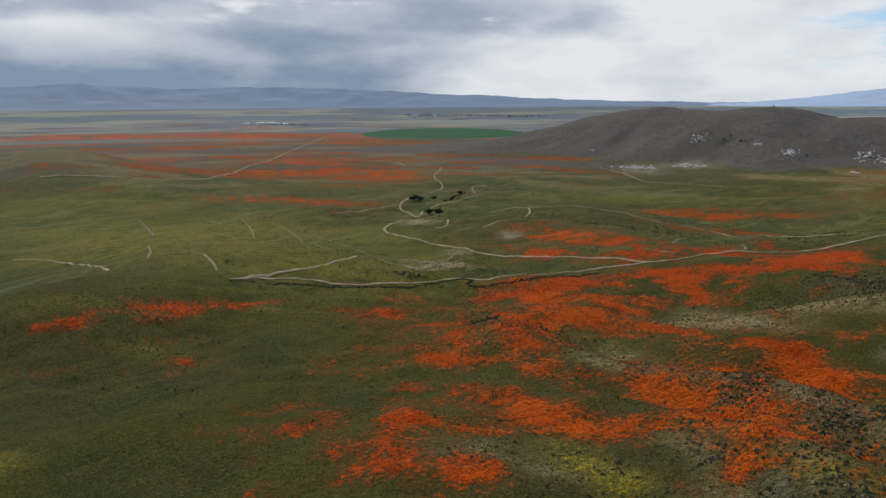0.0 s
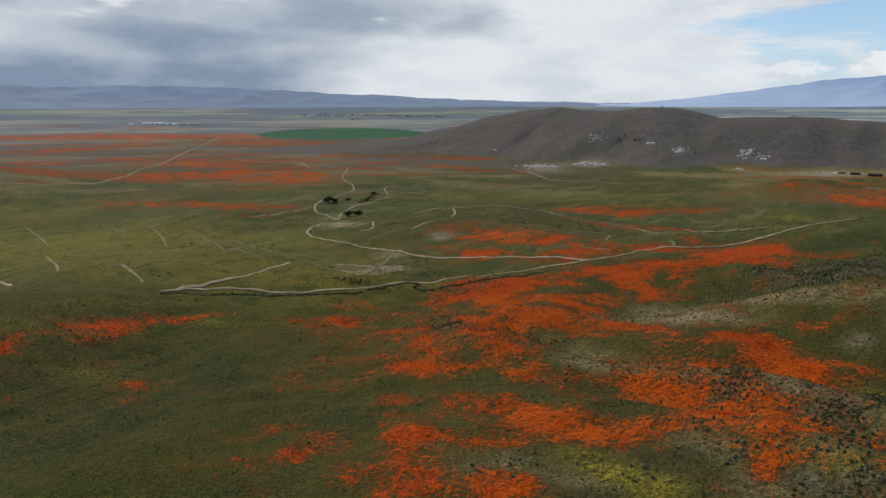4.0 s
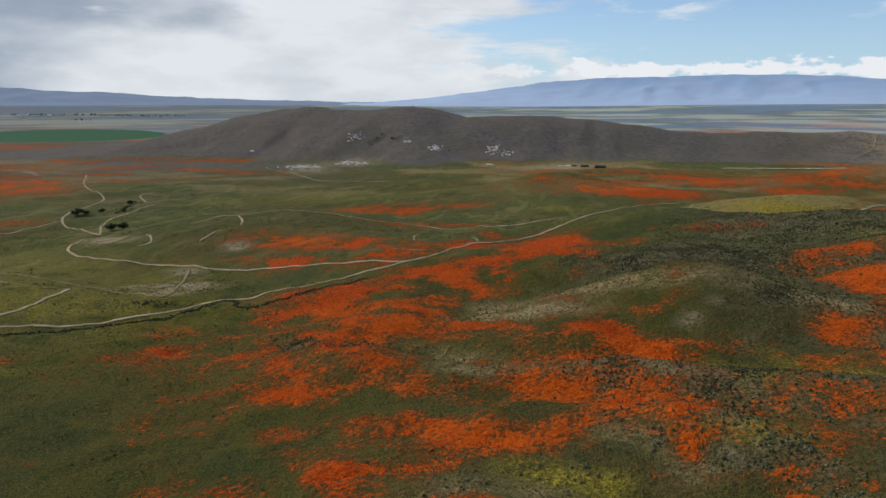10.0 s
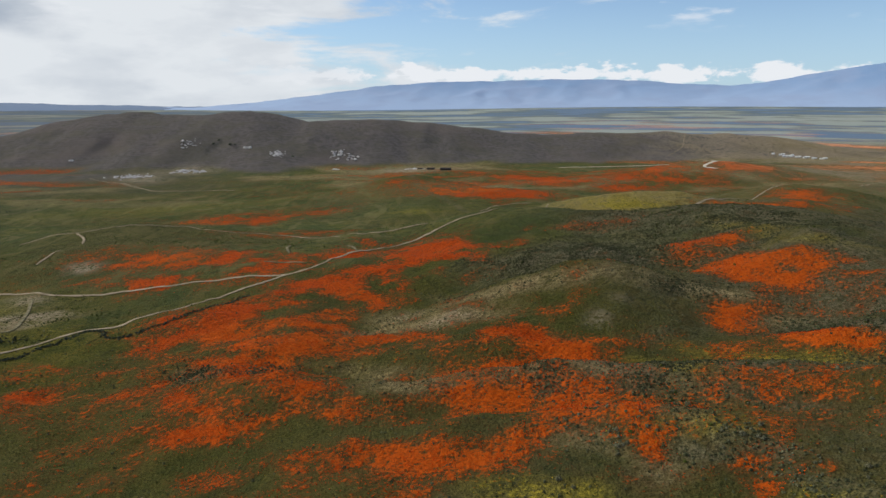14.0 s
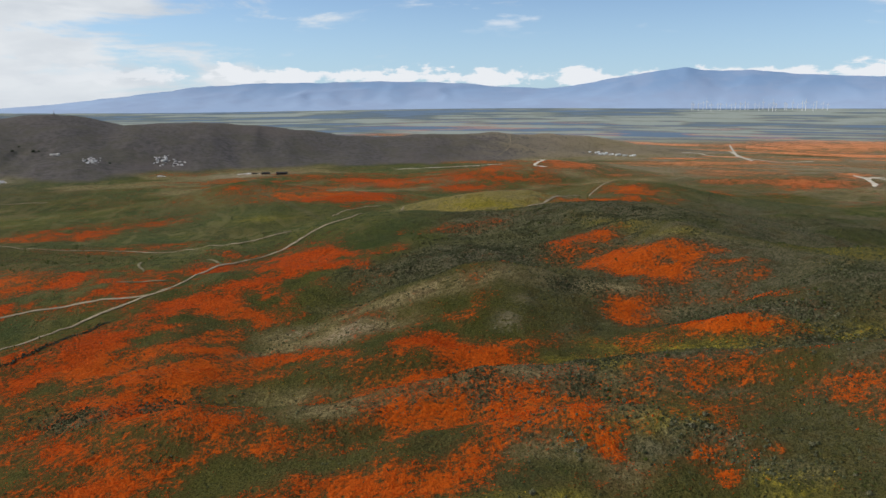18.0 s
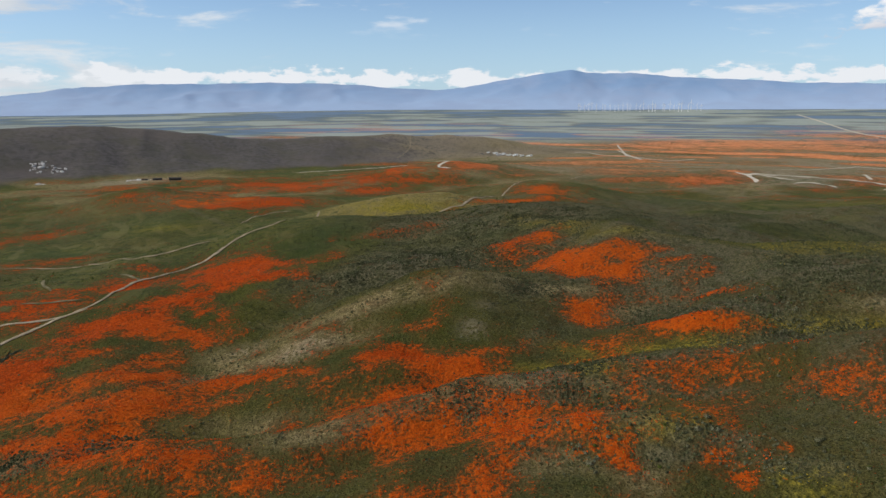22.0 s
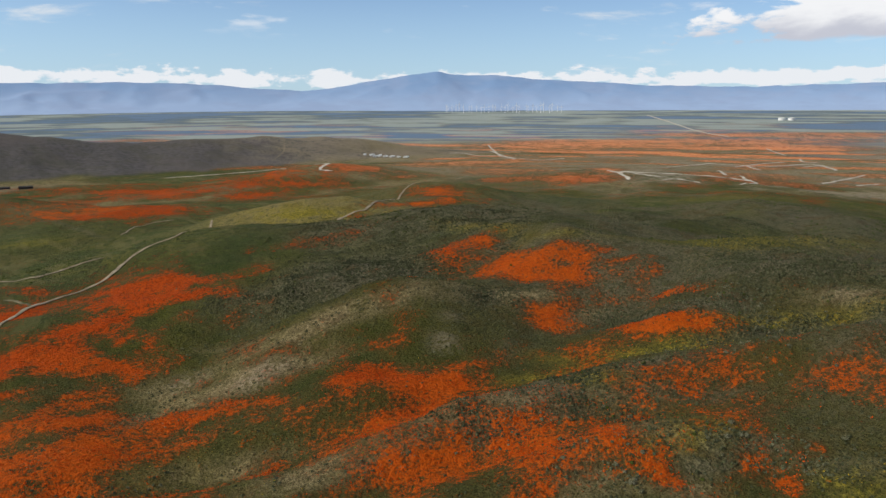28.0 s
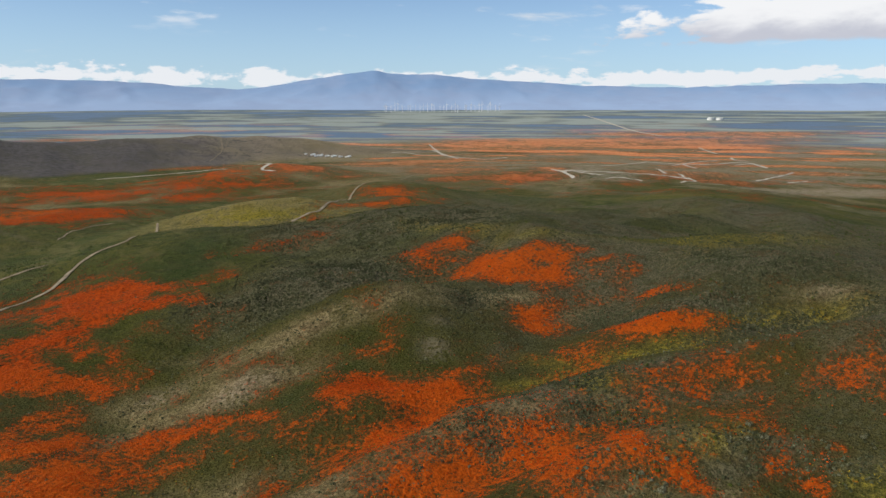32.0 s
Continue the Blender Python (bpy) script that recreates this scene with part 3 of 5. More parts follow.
POPPIES_J = (
    (436, 2741, 78, 48, 144, 0.9), (408, 1408, 60, 27, 157, 0.8), (443, 1064, 56, 21, 21, 0.8), (716, 1290, 66, 57, 118, 0.6),
    (649, 792, 46, 34, 21, 0.9), (622, 914, 56, 21, 108, 0.6), (1111, 815, 77, 39, 1, 0.6), (674, 451, 5, 3, 119, 0.7),
    (200, 497, 18, 5, 8, 0.5), (139, 472, 10, 4, 1, 0.7), (265, 507, 38, 9, 8, 0.5), (36, 716, 27, 15, 171, 0.9),
    (-6, 744, 30, 14, 116, 0.8), (86, 722, 25, 18, 169, 0.4), (115, 1083, 96, 47, 111, 0.6), (239, 1030, 66, 28, 137, 0.5),
)
POPPIES_K = (
    (276, 564, 28, 18, 144, 0.4), (228, 931, 42, 23, 135, 0.4), (-40, 233, 58, 33, 110, 0.22), (10, 175, 42, 32, 77, 0.22),
    (35, 126, 27, 24, 159, 0.22), (79, 199, 39, 18, 142, 0.15), (6, 209, 19, 7, 134, 0.2), (216, 1031, 312, 119, 118, 0.22),
    (565, 842, 207, 75, 127, 0.2), (-56, 149, 40, 23, 0, 0.34), (-15, 180, 38, 31, 156, 0.32), (3, 218, 42, 19, 141, 0.2),
    (-129, 102, 32, 17, 160, 0.1), (-83, 92, 26, 15, 154, 0.2), (-854, 694, 112, 30, 38, 0.6), (-786, 766, 72, 21, 174, 0.5),
)
POPPIES_L = (
    (-727, 503, 34, 13, 36, 0.4), (-546, 464, 87, 14, 168, 0.45), (-650, 438, 31, 18, 27, 0.45), (-442, 415, 22, 9, 57, 0.5),
    (-2044, 1456, 250, 75, 31, 1), (-1951, 1673, 113, 77, 16, 0.8), (-1013, 1229, 191, 30, 178, 0.6), (-1029, 960, 197, 39, 28, 0.5),
    (-1969, 2176, 260, 60, 34, 0.5), (-129, 335, 80, 30, 169, 0.25), (-37, 768, 85, 42, 173, 0.25), (-1084, 789, 394, 261, 160, 0.22),
    (-209, 870, 209, 95, 94, 0.2), (-2460, 1080, 249, 100, 38, 1), (-2217, 1470, 228, 112, 33, 0.8), (-985, 855, 112, 63, 50, 0.6),
)
POPPIES_M = (
    (-871, 691, 131, 28, 14, 0.6), (-1727, 947, 71, 3, 62, 0.6), (-650, 460, 54, 16, 29, 0.5), (-801, 360, 32, 10, 60, 0.4),
    (-64, 275, 13, 8, 5, 0.85), (-38, 284, 19, 9, 161, 0.6), (-92, 231, 15, 10, 142, 0.95), (-76, 246, 14, 10, 22, 0.95),
    (-56, 246, 13, 8, 15, 0.6), (-94, 213, 12, 5, 132, 0.9), (-18, 297, 14, 9, 145, 0.5), (-24, 207, 10, 4, 147, 0.4),
    (-7, 216, 7, 4, 146, 0.3), (-66, 156, 8, 3, 135, 0.75), (-81, 161, 14, 4, 134, 0.85), (-57, 158, 7, 4, 140, 0.5),
)
POPPIES_N = (
    (-26, 127, 6, 4, 146, 1), (-28, 145, 4, 3, 155, 0.5), (-17, 130, 6, 3, 134, 0.4), (-91, 329, 21, 9, 156, 0.9),
    (-114, 323, 19, 6, 133, 0.9), (-187, 641, 33, 14, 111, 0.7), (-45, 218, 12, 5, 131, 0.4), (-219, 642, 33, 21, -175, 0.8),
    (-142, 677, 30, 23, -150, 0.7), (18, 765, 51, 33, 75, 1), (54, 729, 32, 15, -146, 0.7), (-79, 805, 38, 13, -177, 0.5),
    (114, 1050, 64, 32, 170, 0.6), (284, 1071, 40, 31, 142, 1), (-214, 655, 24, 18, -147, 0.6), (-766, 739, 90, 39, 157, 0.9),
)
POPPIES_O = (
    (-646, 599, 45, 16, 180, 0.5), (-118, 484, 51, 25, -138, 0.6), (-206, 657, 29, 23, 162, 0.7), (-788, 745, 91, 62, 166, 0.8),
    (-619, 475, 47, 14, -152, 0.8), (-485, 483, 35, 14, -175, 0.6), (-2200, 1411, 320, 84, -141, 0.9), (-1057, 837, 79, 51, -162, 0.5),
    (-1245, 1059, 134, 85, -176, 0.6), (-1500, 1437, 185, 118, 157, 0.6), (-1017, 1224, 160, 40, -174, 0.5), (-831, 1288, 84, 17, -172, 0.5),
    (-1724, 1865, 243, 91, -149, 0.6), (-2438, 1073, 145, 73, -146, 0.8), (-869, 691, 54, 32, -151, 0.5), (29, 756, 67, 43, 129, 0.9),
)
POPPIES_P = (
    (157, 1010, 143, 33, 130, 0.6), (315, 1123, 107, 40, 92, 0.9), (250, 1038, 89, 29, 148, 0.6), (198, 495, 45, 10, -176, 0.8),
    (139, 472, 12, 6, 147, 0.9), (258, 574, 70, 20, 69, 0.7), (766, 1301, 73, 60, 134, 0.6), (680, 1032, 77, 55, 83, 0.8),
    (670, 790, 50, 45, 71, 0.8), (1653, 1881, 251, 109, 142, 0.7), (1864, 1572, 320, 105, 139, 0.8), (2333, 1686, 310, 51, 132, 0.9),
    (2550, 1440, 199, 48, 129, 0.9), (448, 2708, 151, 50, 153, 0.8), (1245, 878, 81, 44, -163, 0.8), (624, 430, 85, 12, -154, 0.6),
)
POPPIES_Q = (
    (683, 632, 41, 20, 149, 0.5), (1098, 1392, 114, 75, 151, 0.5), (1130, 1145, 100, 77, -174, 0.5), (485, 755, 17, 14, 127, 0.7),
    (413, 1084, 44, 32, 104, 0.8), (1961, 1190, 205, 75, 144, 0.6), (1529, 1835, 249, 75, 157, 0.8), (22, 1189, 74, 33, 142, 0.4),
    (494, 1008, 45, 27, -165, 0.7), (1783, 1742, 280, 107, 141, 0.9), (2144, 1491, 282, 75, 135, 0.9), (2625, 1460, 220, 49, 127, 0.9),
    (2333, 1686, 197, 51, 133, 0.9), (1464, 1583, 187, 96, 149, 0.7), (1457, 1287, 186, 107, 157, 0.7), (1969, 1282, 197, 98, 145, 0.8),
)
POPPIES_R = (
    (775, 858, 82, 28, -138, 0.8), (807, 652, 62, 29, 176, 0.7), (949, 653, 81, 26, -179, 0.7), (1271, 882, 79, 41, -160, 0.7),
    (-2523, 873, 146, 73, -141, 0.9), (-2175, 1437, 221, 88, -140, 0.9), (-1729, 960, 136, 75, 171, 0.8), (-843, 709, 82, 28, -142, 0.8),
    (-752, 781, 40, 27, 136, 0.7), (-1269, 838, 57, 33, 161, 0.8), (-2796, 1565, 74, 59, -157, 0.7), (-2509, 1735, 65, 46, 157, 0.6),
    (-530, 461, 44, 17, -171, 0.6), (-1594, 1500, 213, 102, -149, 0.5),
)
POPPIES_S = (
    (-112, 92, 14, 4, 20, 0.40), (-104, 78, 9, 4, 14, 0.45), (-96, 84, 8, 3, 16, 0.50), (-122, 84, 10, 4, 12, 0.30), (-88, 66, 8, 3, 10, 0.40),
)
POPPIES_T = (
    (-63, 63, 5, 5, 90, 0.5), (-64, 59, 3, 3, 49, 0.5), (-77, 82, 12, 4, 138, 0.35), (-60, 83, 6, 3, 120, 0.3),
    (-51, 90, 6, 4, 114, 0.5), (-48, 101, 20, 5, 135, 0.55), (-34, 86, 4, 3, 146, 0.7), (-39, 78, 4, 3, 75, 0.5),
    (-47, 71, 4, 3, 76, 0.4), (-59, 73, 4, 3, 96, 0.35), (-147, 72, 9, 3, 60, 0.3), (-174, 117, 23, 3, 98, 0.45),
    (-168, 84, 8, 3, 67, 0.5), (-94, 117, 14, 4, 128, 0.5), (-93, 129, 10, 5, 142, 0.45), (-110, 156, 17, 10, 138, 0.4),
)
POPPIES_U = (
    (-51, 124, 14, 5, 178, 0.6), (-23, 123, 9, 4, 7, 0.6), (-4, 130, 7, 5, 41, 0.4), (-100, 187, 34, 17, 150, 0.4),
    (-19, 148, 14, 7, 34, 0.4), (-3, 178, 16, 6, 33, 0.4), (-54, 196, 27, 12, 63, 0.35), (-21, 89, 5, 3, 81, 0.5),
    (3, 108, 5, 3, 32, 0.4), (45, 107, 8, 6, 23, 0.85), (57, 109, 4, 3, 116, 0.8), (52, 117, 6, 3, 121, 0.5),
    (45, 134, 10, 5, 123, 0.5), (35, 115, 6, 4, 17, 0.5), (25, 103, 6, 3, 155, 0.6), (12, 133, 7, 5, 140, 0.35),
)
POPPIES_V = (
    (11, 117, 3, 3, 107, 0.5), (38, 168, 15, 5, 131, 0.5), (23, 182, 9, 3, 174, 0.6), (8, 177, 9, 5, 158, 0.6),
    (5, 195, 10, 8, 165, 0.6), (13, 206, 7, 5, 155, 0.4), (61, 192, 14, 6, 13, 0.6), (65, 157, 12, 3, 118, 0.6),
    (86, 173, 14, 3, 75, 0.5), (77, 221, 22, 9, 129, 0.5), (102, 202, 14, 8, 140, 0.6), (71, 258, 10, 9, 155, 0.7),
    (42, 324, 17, 8, 173, 0.45), (-16, 295, 19, 13, 124, 0.4), (-25, 271, 17, 9, 155, 0.4), (-52, 292, 19, 18, 14, 0.4),
)
POPPIES_W = (
    (-27, 185, 11, 6, 144, 0.55), (-43, 191, 11, 5, 164, 0.5), (-19, 147, 7, 4, 160, 0.6), (-27, 169, 9, 4, 147, 0.4),
    (6, 146, 5, 5, 150, 0.3),
)
POPPIES = POPPIES_T + POPPIES_U + POPPIES_V + POPPIES_W + POPPIES_S + POPPIES_A + POPPIES_B + POPPIES_C + POPPIES_D + POPPIES_E + POPPIES_F + POPPIES_G + POPPIES_H + POPPIES_I + POPPIES_J + POPPIES_K + POPPIES_L + POPPIES_M + POPPIES_N + POPPIES_O + POPPIES_P + POPPIES_Q + POPPIES_R
DRY_GRASS_A = (
    (-31, 213, 14, 5, 167, 0.7), (-9, 207, 8, 4, 0, 0.6), (-17, 159, 9, 3, 179, 0.7), (0, 156, 6, 3, 176, 0.7),
    (19, 122, 6, 3, 138, 0.4), (5, 119, 5, 3, 140, 0.4), (13, 148, 7, 3, 151, 0.6), (12, 217, 9, 3, 157, 0.6),
    (-15, 224, 11, 3, 159, 1), (-24, 214, 12, 4, 166, 1), (-36, 230, 9, 5, 170, 0.95), (-50, 216, 11, 3, 40, 0.6),
    (-3, 222, 9, 3, 149, 0.7), (19, 217, 13, 3, 162, 0.85), (5, 224, 8, 3, 145, 0.6), (-8, 161, 8, 3, 179, 1),
)
DRY_GRASS_B = (
    (-23, 157, 8, 3, 1, 1), (-36, 157, 7, 3, 2, 1), (8, 152, 8, 3, 167, 0.8), (65, 190, 8, 3, 175, 0.6),
    (57, 205, 9, 3, 156, 0.8), (105, 136, 9, 3, 137, 0.85), (17, 127, 6, 3, 175, 0.55), (-1, 126, 4, 3, 129, 0.5),
    (-71, 200, 5, 3, 16, 0.5), (30, 217, 9, 3, 178, 0.8), (12, 112, 4, 3, 149, 0.5), (-25, 98, 6, 4, 38, 0.85),
    (-22, 159, 14, 3, 170, 0.95), (-43, 178, 9, 3, 161, 0.9), (-1, 123, 5, 3, 3, 0.6), (-21, 214, 11, 4, 164, 0.6),
)
DRY_GRASS_C = (
    (10, 108, 4, 3, 14, 0.6), (-13, 101, 6, 3, 36, 0.6), (-55, 158, 7, 3, 13, 0.5), (-29, 156, 12, 3, 172, 0.9),
    (-15, 155, 6, 3, 176, 0.9), (-32, 226, 12, 6, 150, 0.6), (-15, 230, 19, 4, 121, 0.7), (5, 220, 11, 3, 154, 0.7),
    # 827, 1653 and 116, 496 paint sun patches: butte's east end and pale knoll
    (827, 1653, 168, 55, -156, 0.9), (1045, 654, 139, 68, 179, 0.5), (1078, 828, 208, 113, -178, 0.5), (116, 496, 44, 22, 0, 0.9),
)
# the first two patches paint in sun on the butte's end and knoll
DRY_GRASS = ((860, 1640, 170, 60, 10, 0.6), (108, 530, 52, 28, 0, 1.0),) + DRY_GRASS_A + DRY_GRASS_B + DRY_GRASS_C
GOLDFIELDS_A = (
    (-407, 311, 68, 19, 25, 0.4), (-329, 325, 72, 15, 169, 0.4), (-256, 201, 41, 10, 21, 0.4), (-148, 98, 7, 5, 59, 0.35),
    (-185, 214, 29, 4, 21, 0.35), (-191, 139, 16, 4, 88, 0.3), (91, 273, 20, 5, 95, 0.5), (98, 232, 16, 3, 141, 0.4),
    (174, 181, 34, 7, 178, 0.5), (135, 200, 12, 8, 100, 0.4), (561, 477, 108, 48, 139, 0.25), (-16, 170, 5, 3, 131, 0.3),
    (25, 138, 6, 3, 128, 0.3), (-10, 106, 7, 3, 153, 1), (-14, 108, 5, 3, 166, 0.8), (-2, 105, 3, 3, 160, 1),
)
GOLDFIELDS_B = (
    (24, 119, 5, 3, 2, 0.6), (28, 149, 5, 3, 156, 0.6), (-167, 149, 7, 4, 38, 0.45), (-170, 124, 5, 3, 77, 0.4),
    (-245, 225, 44, 19, 40, 0.5), (-218, 204, 28, 11, 56, 0.5), (13, 121, 5, 3, 3, 0.5), (48, 159, 15, 3, 124, 0.9),
    # 113, 488 and 90, 509: knoll's yellow growth, heightened to paint its sun patch
    (86, 140, 21, 3, 150, 0.75), (31, 166, 9, 3, 156, 0.8), (30, 97, 4, 3, 133, 0.8), (113, 488, 26, 7, 161, 1),
    (90, 509, 23, 7, 122, 0.7), (-45, 627, 20, 5, 162, 0.6), (59, 151, 9, 3, 137, 0.6), (-96, 46, 6, 3, 9, 0.6),
)
GOLDFIELDS_C = (
    (-182, 90, 24, 4, 56, 0.4), (-459, 230, 146, 27, 173, 0.55), (-456, 177, 39, 13, 10, 0.5), (-257, 177, 35, 10, 5, 0.5),
    (-961, 470, 108, 61, 125, 0.5), (-754, 305, 93, 36, 48, 0.5), (-416, 280, 183, 61, 165, 0.8), (-521, 234, 81, 33, 172, 0.8),
    # the last two also paint sunlight onto the pale knoll
    (-313, 741, 83, 26, -147, 0.5), (103, 530, 70, 40, 0, 0.25), (118, 492, 60, 34, 0, 0.4),
)
GOLDFIELDS = GOLDFIELDS_A + GOLDFIELDS_B + GOLDFIELDS_C
SAGE_A = (
    (325, 472, 62, 16, 106, 1), (107, 308, 18, 13, 135, 1), (280, 248, 33, 21, 3, 1), (292, 223, 36, 7, 14, 0.9),
    (94, 325, 26, 10, 88, 0.9), (61, 342, 28, 8, 119, 0.9), (258, 308, 11, 5, 167, 0.5), (70, 314, 29, 15, 123, 1),
    (107, 284, 29, 12, 115, 1), (34, 268, 35, 19, 28, 1), (83, 249, 17, 3, 14, 1), (43, 251, 11, 5, 1, 0.9),
    (116, 167, 21, 14, 39, 1), (99, 173, 12, 7, 11, 0.9), (71, 162, 18, 5, 120, 1), (83, 154, 8, 5, 151, 0.85),
)
SAGE_B = (
    (125, 147, 14, 8, 4, 0.8), (53, 208, 14, 5, 164, 0.8), (71, 184, 8, 6, 163, 0.85), (42, 208, 10, 6, 24, 0.6),
    (14, 260, 13, 7, 177, 0.6), (41, 144, 18, 4, 146, 0.9), (82, 137, 22, 5, 155, 0.9), (19, 156, 16, 6, 177, 0.9),
    (39, 129, 10, 3, 127, 0.7), (2, 150, 6, 3, 164, 0.85), (4, 131, 5, 3, 49, 0.7), (19, 120, 7, 3, 139, 0.7),
    (29, 110, 4, 3, 142, 0.7), (33, 99, 6, 3, 133, 0.7), (18, 114, 5, 3, 144, 0.7), (-9, 270, 11, 7, 10, 0.55),
)
SAGE_C = (
    (252, 237, 40, 13, 152, 0.8), (227, 315, 56, 7, 167, 0.8), (18, 143, 7, 3, 125, 0.6), (27, 140, 5, 3, 128, 0.6),
    (-81, 177, 11, 3, 5, 0.9), (3, 147, 8, 3, 160, 0.95), (18, 148, 10, 5, 153, 0.95), (33, 183, 6, 3, 26, 0.7),
    (3, 155, 10, 4, 178, 0.85), (27, 135, 6, 4, 17, 0.6), (9, 121, 5, 3, 3, 0.6), (21, 115, 5, 3, 9, 0.6),
    (45, 326, 17, 10, 89, 0.9), (27, 271, 19, 12, 48, 0.8), (-72, 179, 5, 3, 0, 1), (-90, 181, 7, 3, 146, 1),
)
SAGE_D = (
    (37, 256, 18, 8, 76, 0.9), (386, 336, 86, 30, 139, 0.5), (244, 458, 72, 18, -166, 0.9), (-464, 637, 118, 20, 90, 0.7),
    (-56, 830, 293, 4, 104, 0.8), (-417, 732, 137, 20, -138, 0.5),
)
SAGE = SAGE_A + SAGE_B + SAGE_C + SAGE_D
GREEN_A = (
    (-46, 184, 14, 3, 16, 0.85), (-20, 178, 12, 3, 167, 0.7), (-112, 182, 10, 4, 176, 0.85), (-111, 167, 11, 5, 7, 0.65),
    (-77, 134, 8, 3, 2, 0.5), (-32, 135, 6, 3, 9, 0.85), (-14, 130, 6, 3, 10, 0.85), (-71, 107, 10, 5, 142, 0.9),
    (-121, 120, 21, 13, 0, 0.9), (-107, 85, 22, 10, 170, 0.9), (-100, 132, 6, 4, 151, 0.6), (-55, 97, 9, 3, 128, 0.8),
    (-120, 143, 9, 6, 29, 0.8), (-51, 182, 8, 3, 138, 1), (-31, 180, 6, 3, 140, 0.85), (-40, 183, 6, 3, 132, 0.8),
)
GREEN_B = (
    (-30, 251, 7, 3, 0, 0.85), (28, 196, 8, 5, 171, 0.95), (14, 191, 6, 3, 136, 0.85), (36, 182, 7, 3, 159, 0.7),
    (89, 144, 7, 3, 146, 0.8), (-6, 216, 7, 3, 130, 0.5), (-15, 177, 5, 3, 152, 0.6), (-52, 182, 8, 5, 170, 0.9),
    (-38, 134, 11, 3, 162, 0.95), (-109, 152, 12, 7, 149, 0.9), (-21, 129, 6, 3, 151, 0.75), (-10, 177, 10, 3, 164, 0.65),
    (36, 196, 10, 6, 39, 0.9), (-64, 130, 7, 3, 150, 0.5),
)
GREEN = GREEN_A + GREEN_B
BARE_A = (
    (1030, 1054, 204, 161, -178, 0.4), (1188, 785, 211, 122, 178, 0.5), (1038, 606, 115, 52, 180, 0.5), (959, 1233, 136, 99, -138, 0.4),
    (-197, 292, 12, 5, 132, 0.7), (-199, 344, 8, 6, 120, 1), (-310, 381, 21, 7, 152, 1), (-183, 261, 14, 5, -177, 0.9),
    (-480, 1082, 55, 26, 115, 0.7), (-64, 1224, 53, 25, -166, 1), (-443, 1182, 32, 29, 164, 0.7), (1235, 884, 59, 26, -155, 0.9),
    (833, 634, 21, 9, 172, 0.7), (1096, 636, 40, 21, -175, 0.7), (1423, 873, 43, 14, -154, 0.9), (978, 1356, 69, 21, 51, 0.7),
)
BARE_B = (
    (749, 1530, 36, 20, -168, 0.8), (-20, 212, 4, 3, 172, 0.6), (-36, 230, 4, 3, 170, 0.5), (-26, 211, 4, 3, 124, 0.5),
    (27, 200, 3, 3, 31, 0.2), (106, 137, 4, 3, 126, 0.25), (-201, 347, 6, 4, 143, 1), (-186, 257, 9, 8, 171, 0.6),
    (-175, 246, 6, 4, 38, 0.5), (19, 192, 3, 3, 166, 0.4),
)
BARE = BARE_A + BARE_B
# dirt tracks: name, width, then places along the middle line
TRACKS = {}
TRACKS["valley_track"] = (1.9, ((-210, 164), (-208, 176), (-202, 192), (-178, 200), (-169, 209), (-162, 222), (-149, 234), (-129, 246), (-113, 267), (-96, 291), (-80, 301), (-71, 320), (-55, 347), (-42, 351), (-33, 362), (-25, 377), (-17, 387), (-11, 391), (7, 394), (58, 539)))
TRACKS["middle_track"] = (1.7, ((-340, 396), (-331, 369), (-295, 331), (-274, 321), (-244, 311), (-218, 313), (-181, 292), (-157, 295), (-127, 297), (-98, 296), (-81, 297)))
TRACKS["upper_track"] = (1.7, ((-269, 410), (-261, 425), (-227, 431), (-202, 453), (-190, 475), (-166, 451), (-137, 463), (-122, 464), (-66, 381), (-47, 391), (-31, 394)))
TRACKS["winding_track"] = (1.9, ((-762, 913), (-636, 750), (-535, 662), (-491, 607), (-473, 537), (-447, 495), (-380, 441), (-343, 415)))
TRACKS["west_track"] = (1.5, ((-431, 405), (-446, 457), (-448, 494)))
TRACKS["wash_track"] = (1.7, ((-343, 415), (-400, 488), (-409, 519), (-439, 613)))
TRACKS["left_track"] = (1.8, ((-492, 169), (-430, 184), (-342, 164), (-307, 156)))
TRACKS["spur_track"] = (2.0, ((-209, 170), (-210, 185), (-211, 203), (-215, 223), (-218, 243)))
TRACKS["worn_track"] = (1.3, ((-414, 332), (-334, 294), (-233, 233), (-218, 243), (-211, 254), (-187, 246), (-183, 261)))
TRACKS["side_track"] = (1.3, ((-351, 304), (-325, 307), (-258, 263), (-232, 258), (-214, 253)))
TRACKS["loop_track"] = (1.4, ((-202, 240), (-187, 241), (-174, 236), (-174, 247), (-187, 275), (-195, 291)))
TRACKS["plain_road"] = (3.2, ((-904, 329), (-854, 408), (-830, 465), (-826, 507), (-902, 588), (-1048, 723), (-1088, 785), (-1254, 944), (-1531, 1212), (-1910, 1593)))
TRACKS["hill_track"] = (2.2, ((122, 474), (138, 481), (147, 481), (178, 516), (202, 540), (256, 619), (288, 646)))
TRACKS["bend_track"] = (8.2, ((385, 1046), (363, 1054), (392, 1090), (405, 1099), (392, 1120), (447, 1360), (336, 1295), (185, 1267)))
TRACKS["far_track"] = (10.2, ((963, 1582), (1016, 1593), (962, 1456), (1017, 1449), (984, 1352), (969, 1226), (1071, 1263)))
TRACKS["far_spur"] = (10.2, ((1144, 1641), (1013, 1420), (948, 1294)))
TRACKS["farm_road"] = (10.2, ((696, 734), (757, 816), (771, 778), (803, 746), (833, 699), (833, 634)))
